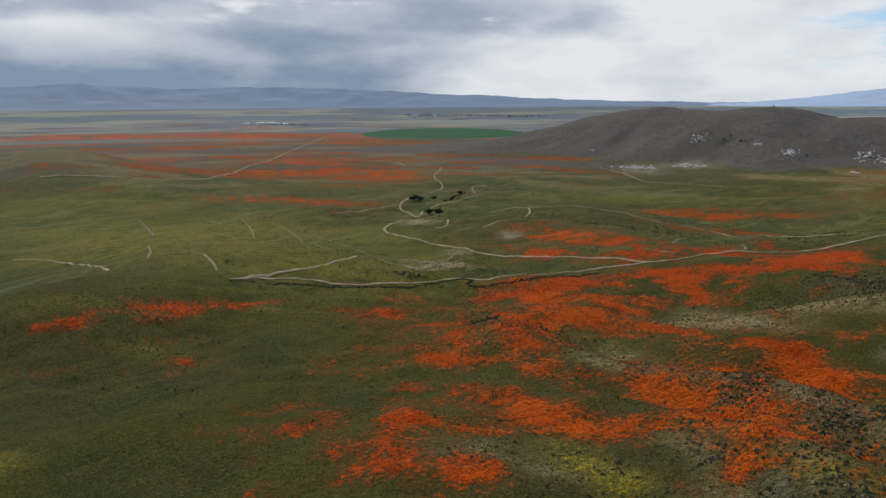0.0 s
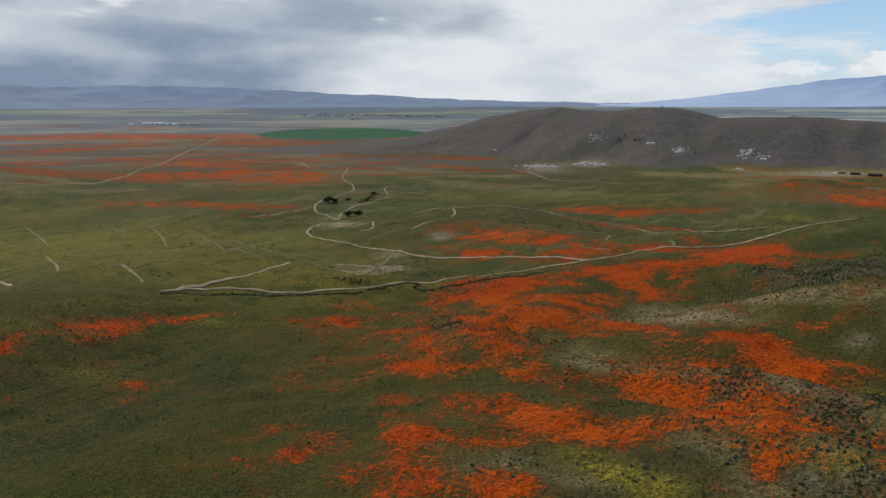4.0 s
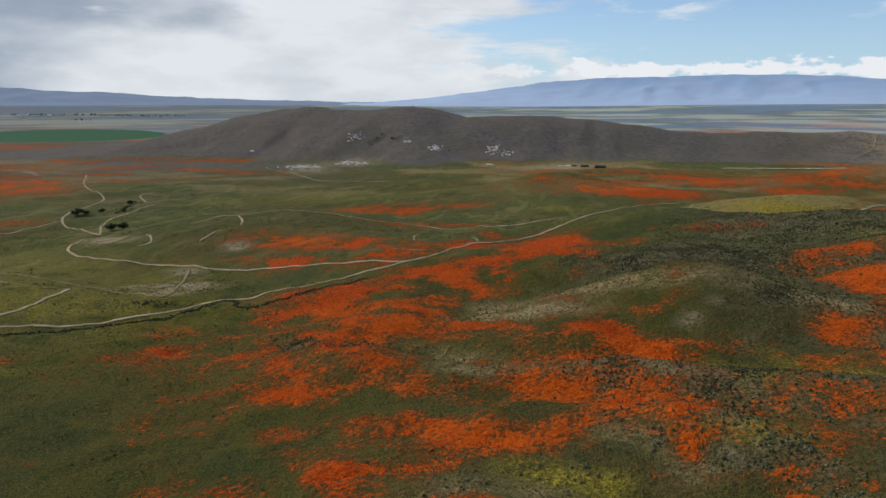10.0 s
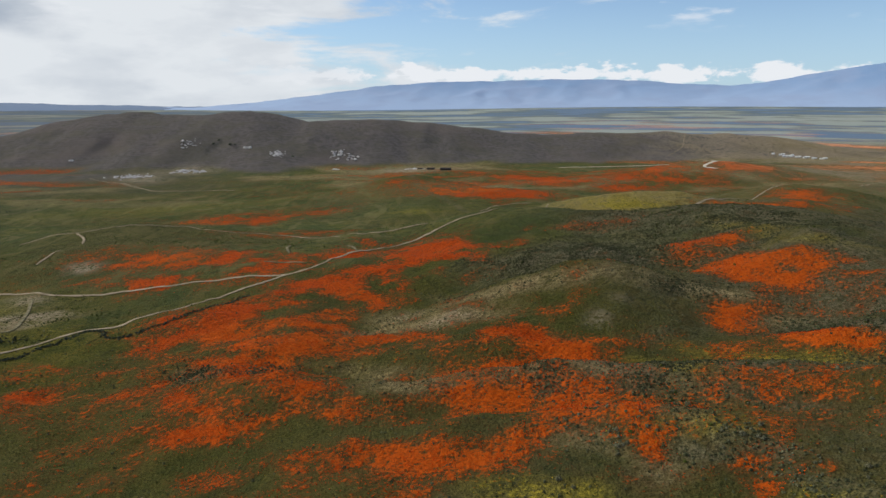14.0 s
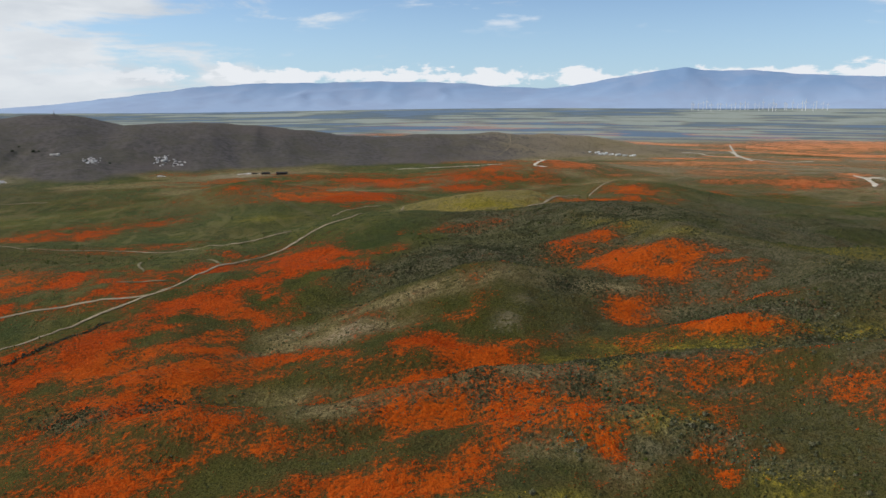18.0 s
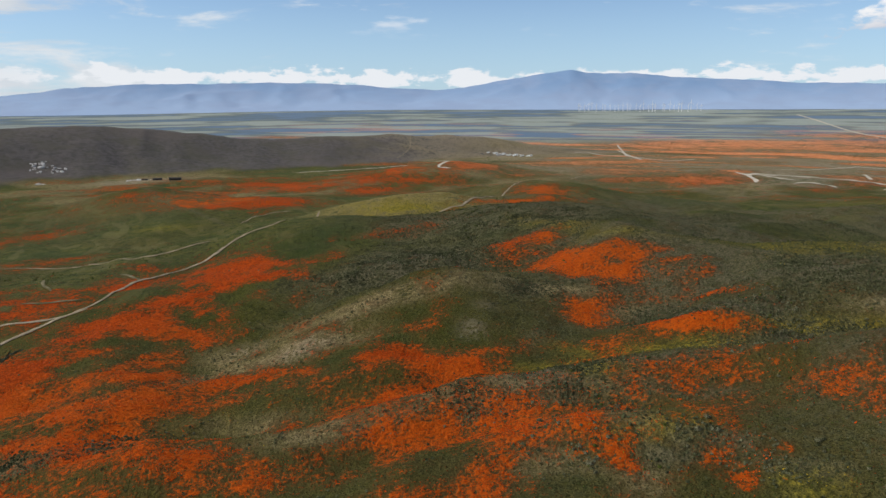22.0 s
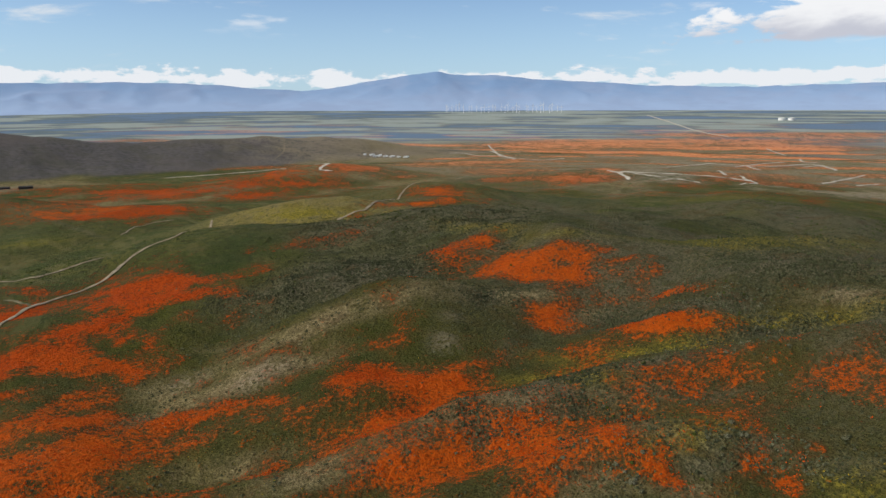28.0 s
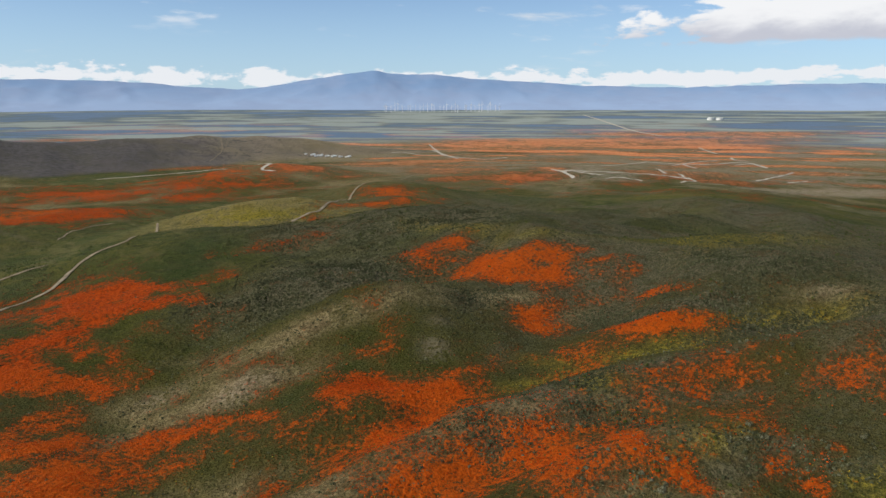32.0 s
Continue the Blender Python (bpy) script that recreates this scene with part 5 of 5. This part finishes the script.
# sage and rabbitbrush over the slopes
def sage_weight(x, y):
    g = growth(x, y)
    r = np.hypot(x - MIDDLE[0], y - MIDDLE[1])
    clump = smooth(-0.25, 0.5, fbm(x, y, 9, 3, 101))
    w = (0.60 * g["brush"] ** 1.2 + 0.10 * g["gold"] + 0.06 * g["dry"] + 0.05 * g["sage"] + 0.01) * (1 - 0.75 * g["poppy"]) * (0.25 + 0.75 * clump)
    return w * smooth(520, 250, r)


rng_t = np.random.default_rng(5)
SHRUB_SHAPES = [leaf_quads(rng_t, 11, 1.0, 0.55, 0.23) for _ in range(6)]
sx, sy, sz, rng_s = scatter(760000, -200, 240, 70, 430, 11, sage_weight)
make_stuff("sagebrush", sx, sy, sz - 0.03, rng_s.uniform(0.22, 0.85, len(sx)) ** 1.2 + 0.10, SHRUB_SHAPES, SAGE_LEAF, "grey-green sagebrush scattered thickly over the slopes", "shrubs", rng_s)


# pale sage in clumps on the farther slopes
def silver_weight(x, y):
    g = growth(x, y)
    r = np.hypot(x - MIDDLE[0], y - MIDDLE[1])
    return (0.03 + g["brush"]) * smooth(0.05, 0.5, fbm(x, y, 7, 3, 145)) * smooth(-0.3, 0.3, fbm(x, y, 34, 2, 146)) * (1 - 0.6 * g["poppy"]) * smooth(380, 220, r) * smooth(90, 130, r)


vx, vy, vz, rng_v = scatter(42000, -160, 240, 80, 380, 15, silver_weight)
make_stuff("silver_sagebrush", vx, vy, vz - 0.03, rng_v.uniform(0.35, 0.95, len(vx)), SHRUB_SHAPES, SILVER_LEAF, "pale silver-grey sagebrush in clumps on the slopes", "shrubs", rng_v)


# low green tufts and dry bunches that roughen the near slopes
def tuft_weight(x, y):
    g = growth(x, y)
    return (0.12 + 0.4 * smooth(-0.1, 0.6, fbm(x, y, 6, 3, 131))) * (1 - 0.8 * g["poppy"]) * (1 - 0.7 * g["dry"]) * smooth(330, 150, np.hypot(x - MIDDLE[0], y - MIDDLE[1]))


TUFT_SHAPES = [leaf_quads(rng_t, 7, 0.9, 0.42, 0.16) for _ in range(5)]
tx, ty, tz, rng_g = scatter(150000, -210, 170, 60, 330, 13, tuft_weight)
make_stuff("grass_tufts", tx, ty, tz - 0.04, rng_g.uniform(0.2, 0.55, len(tx)), TUFT_SHAPES, GREEN_LEAF, "dark green tufts of spring grass and weeds", "grass", rng_g)

dx, dy, dz, rng_d = scatter(90000, -100, 130, 80, 300, 17, lambda x, y: 0.8 * growth(x, y)["dry"] * smooth(300, 150, np.hypot(x - MIDDLE[0], y - MIDDLE[1])))
make_stuff("dry_grass", dx, dy, dz - 0.04, rng_d.uniform(0.25, 0.7, len(dx)), TUFT_SHAPES, STRAW, "bunches of pale dry grass on the spurs", "grass", rng_d)

gx, gy, gz, rng_y = scatter(50000, -60, 160, 70, 200, 19, lambda x, y: 0.6 * growth(x, y)["gold"])
make_stuff("goldfields", gx, gy, gz - 0.03, rng_y.uniform(0.2, 0.55, len(gx)), TUFT_SHAPES, GOLD, "low yellow goldfield flowers in patches", "flowers", rng_y)


# poppies that stand up out of the grass
def poppy_weight(x, y):
    p = growth(x, y)["poppy"]
    clump = smooth(-0.3, 0.4, fbm(x, y, 6, 4, 121) + 0.5 * fbm(x, y, 1.6, 2, 127) + 0.9 * (p - 0.5))
    return smooth(0.10, 0.75, p) * clump * smooth(340, 140, np.hypot(x - MIDDLE[0], y - MIDDLE[1]))


POPPY_SHAPES = [leaf_quads(rng_t, 5, 0.8, 0.30, 0.15, 0.3) for _ in range(5)]
px, py, pz, rng_p = scatter(230000, -170, 120, 70, 300, 23, poppy_weight)
make_stuff("poppies", px, py, pz, rng_p.uniform(0.22, 0.65, len(px)), POPPY_SHAPES, PETAL, "bright orange poppies in dense drifts", "flowers", rng_p)

# low shrubs over the valley floor
def valley_weight(x, y):
    g = growth(x, y)
    r = np.hypot(x - MIDDLE[0], y - MIDDLE[1])
    clump = smooth(0.0, 0.5, fbm(x, y, 26, 4, 151)) * (0.3 + 0.7 * smooth(-0.2, 0.4, fbm(x, y, 110, 3, 153)))
    return clump * (1 - 0.8 * g["poppy"]) * (1 - g["brown"]) * smooth(210, 330, r) * smooth(900, 500, r)


BUSH_SHAPES = [leaf_quads(rng_t, 8, 1.0, 0.5, 0.26) for _ in range(5)]
bx, by, bz, rng_b = scatter(60000, -640, 420, 150, 800, 31, valley_weight)
make_stuff("valley_shrubs", bx, by, bz - 0.04, rng_b.uniform(0.4, 1.2, len(bx)), BUSH_SHAPES, GREEN_LEAF, "low green shrubs dotted over the valley floor", "shrubs", rng_b)

# the shrubs nearest to the way stand one by one
SHRUBS = [make_shrub(k, w, h, mt, lb) for k, (w, h, mt, lb) in enumerate((
    (1.5, 0.75, SILVER_LEAF, "silver-grey sagebrush with pale leafy tops"),
    (1.1, 0.60, SAGE_LEAF, "grey-green sagebrush with small leaves"),
    (2.0, 0.85, SILVER_LEAF, "broad silver-grey sagebrush spreading over the slope"),
    (1.0, 0.55, GREEN_LEAF, "small dark green rabbitbrush on the slope"),
    (1.3, 0.70, SILVER_LEAF, "rounded pale grey sagebrush on the slope")))]


def shrub_weight(x, y):
    g = growth(x, y)
    clump = smooth(0.0, 0.45, fbm(x, y, 7, 3, 140)) * smooth(-0.3, 0.4, fbm(x, y, 30, 2, 143))
    return (0.15 + g["brush"] + 0.4 * g["dry"]) * clump * (1 - 0.6 * g["poppy"])


hx, hy, hz, rng_h = scatter(2600, -10, 105, 78, 165, 29, shrub_weight)
for k in range(min(290, len(hx))):
    q = rng_h.uniform(0.5, 1.05)
    m = pose(hx[k], hy[k], hz[k] - 0.03, 0, 0, rng_h.uniform(0, 360)) @ Matrix.Diagonal((q, q, q * rng_h.uniform(0.8, 1.1), 1))
    if k < len(SHRUBS):
        SHRUBS[k].matrix_basis = m
    else:
        copy_thing(SHRUBS[k % len(SHRUBS)], m).matrix_basis = m

# ---- trees, bushes along the wash and the ditch ----
def box(bm, x0, x1, y0, y1, z0, z1):
    v = [bm.verts.new((x, y, z)) for z in (z0, z1) for x, y in ((x0, y0), (x1, y0), (x1, y1), (x0, y1))]
    for f in ((3, 2, 1, 0), (4, 5, 6, 7), (0, 1, 5, 4), (1, 2, 6, 5), (2, 3, 7, 6), (3, 0, 4, 7)):
        bm.faces.new([v[k] for k in f])


def make_tree(seed, wide, tall, label):
    rng = np.random.default_rng(seed)
    root = tagged(new("tree"), label, "tree", "trees by the track junction")
    bm = bmesh.new()
    stem(bm, (0, 0, -0.3), (0.1, 0.05, 0.24 * tall), 0.28, 0.18, 8)
    part("trunk", bm, BARK, root)
    tips = []
    for k in range(6):
        a = k * 1.05 + rng.uniform(-0.3, 0.3)
        tip = (wide * 0.34 * math.cos(a), wide * 0.34 * math.sin(a), tall * rng.uniform(0.26, 0.70))
        tips.append(tip)
        bm = bmesh.new()
        stem(bm, (0.1, 0.05, 0.20 * tall), tip, 0.12, 0.04, 5)
        part("limb", bm, BARK, root)
    quads = []
    for tip in tips + [(0, 0, 0.72 * tall), (0.15 * wide, 0, 0.42 * tall), (-0.2 * wide, 0.1 * wide, 0.3 * tall)]:
        q = leaf_quads(rng, 170, wide * rng.uniform(0.46, 0.64), tall * rng.uniform(0.34, 0.46), 0.21, -0.2)
        quads.append(q + np.array([tip[0], tip[1], tip[2] - 0.1 * tall]))
    part("crown", quads_bm(np.concatenate(quads)), TREE_LEAF, root)
    return root


TREES = [make_tree(41, 6.5, 5.0, "dark green spreading tree beside the dirt junction"), make_tree(42, 5.0, 4.2, "small dark green tree beside the dirt junction")]
for k, (x, y, q, yaw) in enumerate(((-351, 437, 1.0, 0), (-344, 441, 1.05, 0), (-455, 527, 1.15, 60), (-449, 530, 0.95, 130), (-447, 548, 0.7, 20), (-461, 606, 0.9, 200), (-437, 566, 0.6, 90), (-430, 556, 0.5, 10))):
    m = pose(x, y, ground_at(x, y), 0, 0, yaw) @ Matrix.Scale(1.3 * q, 4)
    if k < 2:
        TREES[k].matrix_basis = m
    else:
        copy_thing(TREES[k % 2], m).matrix_basis = m

JUNIPER = tagged(make_tree(43, 5.0, 3.6, "lone dark juniper on the bare hillside"), group="junipers on the butte")
for k, (x, y, q) in enumerate(((-450, 1350, 1.0), (-446, 1372, 0.8), (-417, 1346, 1.1), (-409, 1348, 0.8), (-288, 1285, 0.9))):
    m = pose(x, y, ground_at(x, y) - 0.1, 0, 0, 50 * k) @ Matrix.Scale(q, 4)
    if k:
        copy_thing(JUNIPER, m).matrix_basis = m
    else:
        JUNIPER.matrix_basis = m


def bush_line(name, line, gap, spread, low, high, seed, label, leaf=None):
    rng = np.random.default_rng(seed)
    p = resample(line, gap)
    p = p + rng.normal(0, spread, p.shape)
    p = p[rng.uniform(0, 1, len(p)) < 0.8]
    x, y = p[:, 0].copy(), p[:, 1].copy()
    return make_stuff(name, x, y, height(x.copy(), y.copy()) - 0.05, rng.uniform(low, high, len(x)), SHRUB_SHAPES, leaf or GREEN_LEAF, label, "shrubs", rng)


bush_line("ditch_shrubs", DITCH, 0.32, 0.55, 0.6, 1.5, 51, "dark low shrubs lining a shallow ditch below the track", DARK_LEAF)
bush_line("wash_shrubs", WASH, 1.6, 3.0, 1.2, 3.2, 52, "dark green shrubs crowding the dry wash", DARK_LEAF)
bush_line("east_wash_shrubs", WASH_EAST, 3.0, 3.0, 1.0, 2.6, 53, "scattered dark shrubs along the dry wash", DARK_LEAF)
bush_line("corner_shrubs", ((-178, 226), (-171, 229), (-164, 231)), 0.35, 1.6, 0.7, 1.5, 54, "dense dark shrubs beside the track", DARK_LEAF)


# ---- rocks on the butte ----
def rock_mesh(seed):
    rng = np.random.default_rng(seed)
    bm = bmesh.new()
    bmesh.ops.create_icosphere(bm, subdivisions=2, radius=1.0)
    ax, sh = rng.normal(0, 1, (7, 3)), rng.uniform(0.45, 0.95, 7)
    for v in bm.verts:
        p = np.array(v.co)
        for a, s in zip(ax, sh):   # cut by planes
            n = a / np.linalg.norm(a)
            d = p @ n - s
            if d > 0:
                p = p - n * d * 0.9
        v.co = p + rng.normal(0, 0.03, 3)
    mesh = bpy.data.meshes.new("rock")
    bm.to_mesh(mesh)
    bm.free()
    mesh.materials.append(ROCK)
    return mesh


ROCKS = [rock_mesh(60 + k) for k in range(6)]


def make_outcrop(x, y, long, deep, count, seed, label):
    rng = np.random.default_rng(seed)
    root = tagged(new("rock_outcrop"), label, "rocks", "rock outcrops on the butte")
    z0 = ground_at(x, y)
    root.matrix_basis = pose(x, y, z0)
    for k in range(count):
        dx, dy = rng.normal(0, 0.45) * long, rng.normal(0, 0.45) * deep
        size = rng.uniform(0.7, 2.3) * (1.7 if k < 4 else 1)
        ob = new("rock", ROCKS[k % 6])
        ob.parent = root
        ob.matrix_basis = pose(dx, dy, ground_at(x + dx, y + dy) - z0 + 0.15 * size, 0, 0, rng.uniform(0, 360)) @ Matrix.Diagonal((size * rng.uniform(1, 1.7), size, size * rng.uniform(0.45, 0.8), 1))


for k, (x, y, long, deep, count, label) in enumerate((
        (-502, 1110, 32, 34, 90, "pale diggings and broken rock at the butte's foot"), (-444, 1178, 24, 22, 44, "pale broken rock on the lower slope"),
        (-420, 1172, 16, 12, 18, "pale broken rock on the lower slope"), (-489, 1336, 16, 26, 30, "white rock face on the bare hillside"),
        (-317, 1290, 13, 22, 46, "large white rock scar on the bare hillside"), (-213, 1336, 18, 30, 40, "white rock ledges on the bare hillside"),
        (-188, 1318, 14, 20, 18, "white rock ledges on the bare hillside"), (-203, 1209, 10, 3, 6, "low white rocks at the foot of the hillside"),
        (-674, 1260, 8, 6, 6, "few pale rocks on the bare hillside"), (-376, 1320, 10, 8, 8, "grey rocks in a gully on the hillside"),
        (-70, 1238, 24, 5, 16, "pale quarry spoil beside the sheds"))):
    make_outcrop(x, y, long, deep, count, 70 + k, label)


# ---- buildings and masts ----
def make_house(name, long, wide, tall, rise, wall, roof, label, category, group=""):
    """A gabled building: walls, two roof slopes with eaves, door and windows."""
    root = tagged(new(name), label, category, group)
    bm = bmesh.new()
    a, b = long / 2, wide / 2
    low = [bm.verts.new(p) for p in ((-a, -b, -0.6), (a, -b, -0.6), (a, b, -0.6), (-a, b, -0.6))]
    top = [bm.verts.new(p) for p in ((-a, -b, tall), (a, -b, tall), (a, b, tall), (-a, b, tall))]
    peak = [bm.verts.new((-a, 0, tall + rise)), bm.verts.new((a, 0, tall + rise))]
    for f in ((low[0], low[1], top[1], top[0]), (low[2], low[3], top[3], top[2]), (low[1], low[2], top[2], peak[1], top[1]), (low[3], low[0], top[0], peak[0], top[3])):
        bm.faces.new(f)
    part("wall", bm, wall, root)
    for s in (-1, 1):
        bm = bmesh.new()
        e = 0.35
        lo = tall - e * rise / b
        v = [bm.verts.new(p) for p in ((-a - e, s * (b + e), lo), (a + e, s * (b + e), lo), (a + e, 0, tall + rise), (-a - e, 0, tall + rise),
                                       (-a - e, s * (b + e), lo + 0.15), (a + e, s * (b + e), lo + 0.15), (a + e, 0, tall + rise + 0.15), (-a - e, 0, tall + rise + 0.15))]
        for f in ((0, 1, 2, 3), (4, 5, 6, 7), (0, 1, 5, 4), (1, 2, 6, 5), (2, 3, 7, 6), (3, 0, 4, 7)):
            bm.faces.new([v[k] for k in f])
        part("roof", bm, roof, root)
    bm = bmesh.new()
    box(bm, -0.5, 0.5, -b - 0.06, -b + 0.05, -0.2, min(2.1, tall - 0.2))
    part("door", bm, DARK_WALL, root, "dark door")
    for x in (-0.3 * long, 0.3 * long):
        bm = bmesh.new()
        box(bm, x - 0.6, x + 0.6, -b - 0.05, -b + 0.05, 0.9, min(2.0, tall - 0.3))
        part("window", bm, DARK_WALL, root, "dark window")
    return root


def put(ob, x, y, yaw, first=False, q=1.0):
    m = pose(x, y, ground_at(x, y), 0, 0, yaw) @ Matrix.Scale(q, 4)
    (ob if first else copy_thing(ob, m)).matrix_basis = m


shed = make_house("shed", 18, 7, 3.0, 1.2, DARK_WALL, DARK_WALL, "long dark weathered shed beside pale spoil", "shed", "sheds at the quarry")
put(shed, -14, 1221, -6, True)
put(shed, -40, 1228, 8, q=0.75)
put(shed, -58, 1236, 0, q=0.5)
cabin = make_house("cabin", 7.5, 4.0, 2.5, 0.8, PAINT, PAINT, "small white cabin among bright clutter", "house", "white cabins under the ridge")
for k, (x, y, yaw) in enumerate(((700, 1548, 20), (712, 1543, 70), (722, 1549, 10), (728, 1536, -30), (738, 1541, 40), (743, 1530, 0), (752, 1534, 80), (757, 1524, 25), (765, 1528, -15),
                                 (770, 1515, 60), (778, 1520, 5), (784, 1508, 35), (716, 1530, -20), (795, 1512, 15))):
    put(cabin, x, y, yaw, k == 0, 0.8 + 0.1 * (k % 5))
barn = make_house("barn", 34, 14, 6, 3, PAINT, ROOFING, "long white farm barn on the plain", "barn", "farm on the plain")
for k, (x, y, yaw, q) in enumerate(((-2640, 1828, 35, 1.0), (-2610, 1859, 35, 1.1), (-2580, 1872, 40, 0.8), (-2550, 1890, 30, 0.7), (-2690, 1790, 35, 0.6), (-2493, 2660, 20, 0.7), (-2420, 2720, 20, 0.6), (-2350, 2500, 60, 0.5))):
    put(barn, x, y, yaw, k == 0, q)


def far_trees(name, line, gap, spread, low, high, seed):
    rng = np.random.default_rng(seed)
    p = resample(line, gap) + rng.normal(0, spread, (len(resample(line, gap)), 2))
    x, y = p[:, 0].copy(), p[:, 1].copy()
    shapes = [leaf_quads(rng, 26, 1.0, 0.8, 0.20) for _ in range(4)]
    return make_stuff(name, x, y, height(x.copy(), y.copy()), rng.uniform(low, high, len(x)), shapes, TREE_LEAF, "dark rows of trees round distant farms", "trees", rng)


far_trees("farm_trees", ((-2600, 1850), (-2500, 1900), (-2420, 1960)), 8, 10, 3, 7, 91)
far_trees("far_trees", ((-2560, 2640), (-2400, 2740), (-2250, 2860), (-1900, 2950)), 9, 26, 4, 9, 92)
far_trees("plain_trees", ((-2180, 2560), (-2120, 2585)), 8, 8, 4, 8, 93)


def make_mast():
    root = tagged(new("radio_mast"), "thin grey radio mast on the butte's summit", "mast")
    bm = bmesh.new()
    stem(bm, (0, 0, -0.5), (0, 0, 8.5), 0.35, 0.18, 6)
    part("pole", bm, STEEL, root)
    bm = bmesh.new()
    box(bm, -1.2, 1.2, -1.0, 1.0, -0.5, 2.2)
    part("equipment_hut", bm, ROOFING, root, "small grey hut")
    for z in (5.5, 7.0):
        bm = bmesh.new()
        box(bm, -0.9, 0.9, -0.12, 0.12, z, z + 0.3)
        part("crossarm", bm, STEEL, root)
    return root


mast = make_mast()
mast.matrix_basis = pose(-445, 1606, ground_at(-445, 1606))


def make_tank():
    root = tagged(new("storage_tank"), "round white storage tank on the far plain", "tank", "tanks on the plain")
    bm = bmesh.new()
    bmesh.ops.create_cone(bm, cap_ends=False, segments=28, radius1=15, radius2=15, depth=11, matrix=Matrix.Translation((0, 0, 4.5)))
    part("shell", bm, PAINT, root)
    bm = bmesh.new()
    bmesh.ops.create_cone(bm, cap_ends=True, segments=28, radius1=15.4, radius2=1.0, depth=2.4, matrix=Matrix.Translation((0, 0, 11.2)))
    part("roof", bm, PAINT, root)
    return root


tank = make_tank()
put(tank, 3053, 1939, 0, True)
put(tank, 3074, 1904, 0)


def make_turbine():
    root = tagged(new("wind_turbine"), "white three-bladed wind turbine at the mountains' foot", "wind turbine", "wind farm")
    bm = bmesh.new()
    stem(bm, (0, 0, -2), (0, 0, 40), 1.5, 0.9, 10)
    part("tower", bm, PAINT, root)
    bm = bmesh.new()
    box(bm, -1.2, 1.2, -2.6, 3.5, 39.6, 42)
    part("nacelle", bm, PAINT, root)
    for k in range(3):
        bm = bmesh.new()
        a = radians(90 + 120 * k)
        stem(bm, (0, -3.0, 40.8), (17 * math.cos(a), -3.0, 40.8 + 17 * math.sin(a)), 0.8, 0.25, 5)
        part("blade", bm, PAINT, root)
    return root


turbine = make_turbine()
rng_w = np.random.default_rng(8)
for k in range(30):
    az = radians(-32.5 - 9.5 * (k + rng_w.uniform(0, 0.8)) / 30 - (0 if k % 5 else 1.5))
    r = 4130 + rng_w.uniform(-90, 90)
    x, y = MIDDLE[0] - r * math.sin(az), MIDDLE[1] + r * math.cos(az)
    put(turbine, x, y, -37 + rng_w.uniform(-20, 20), k == 0, rng_w.uniform(0.7, 1.1))
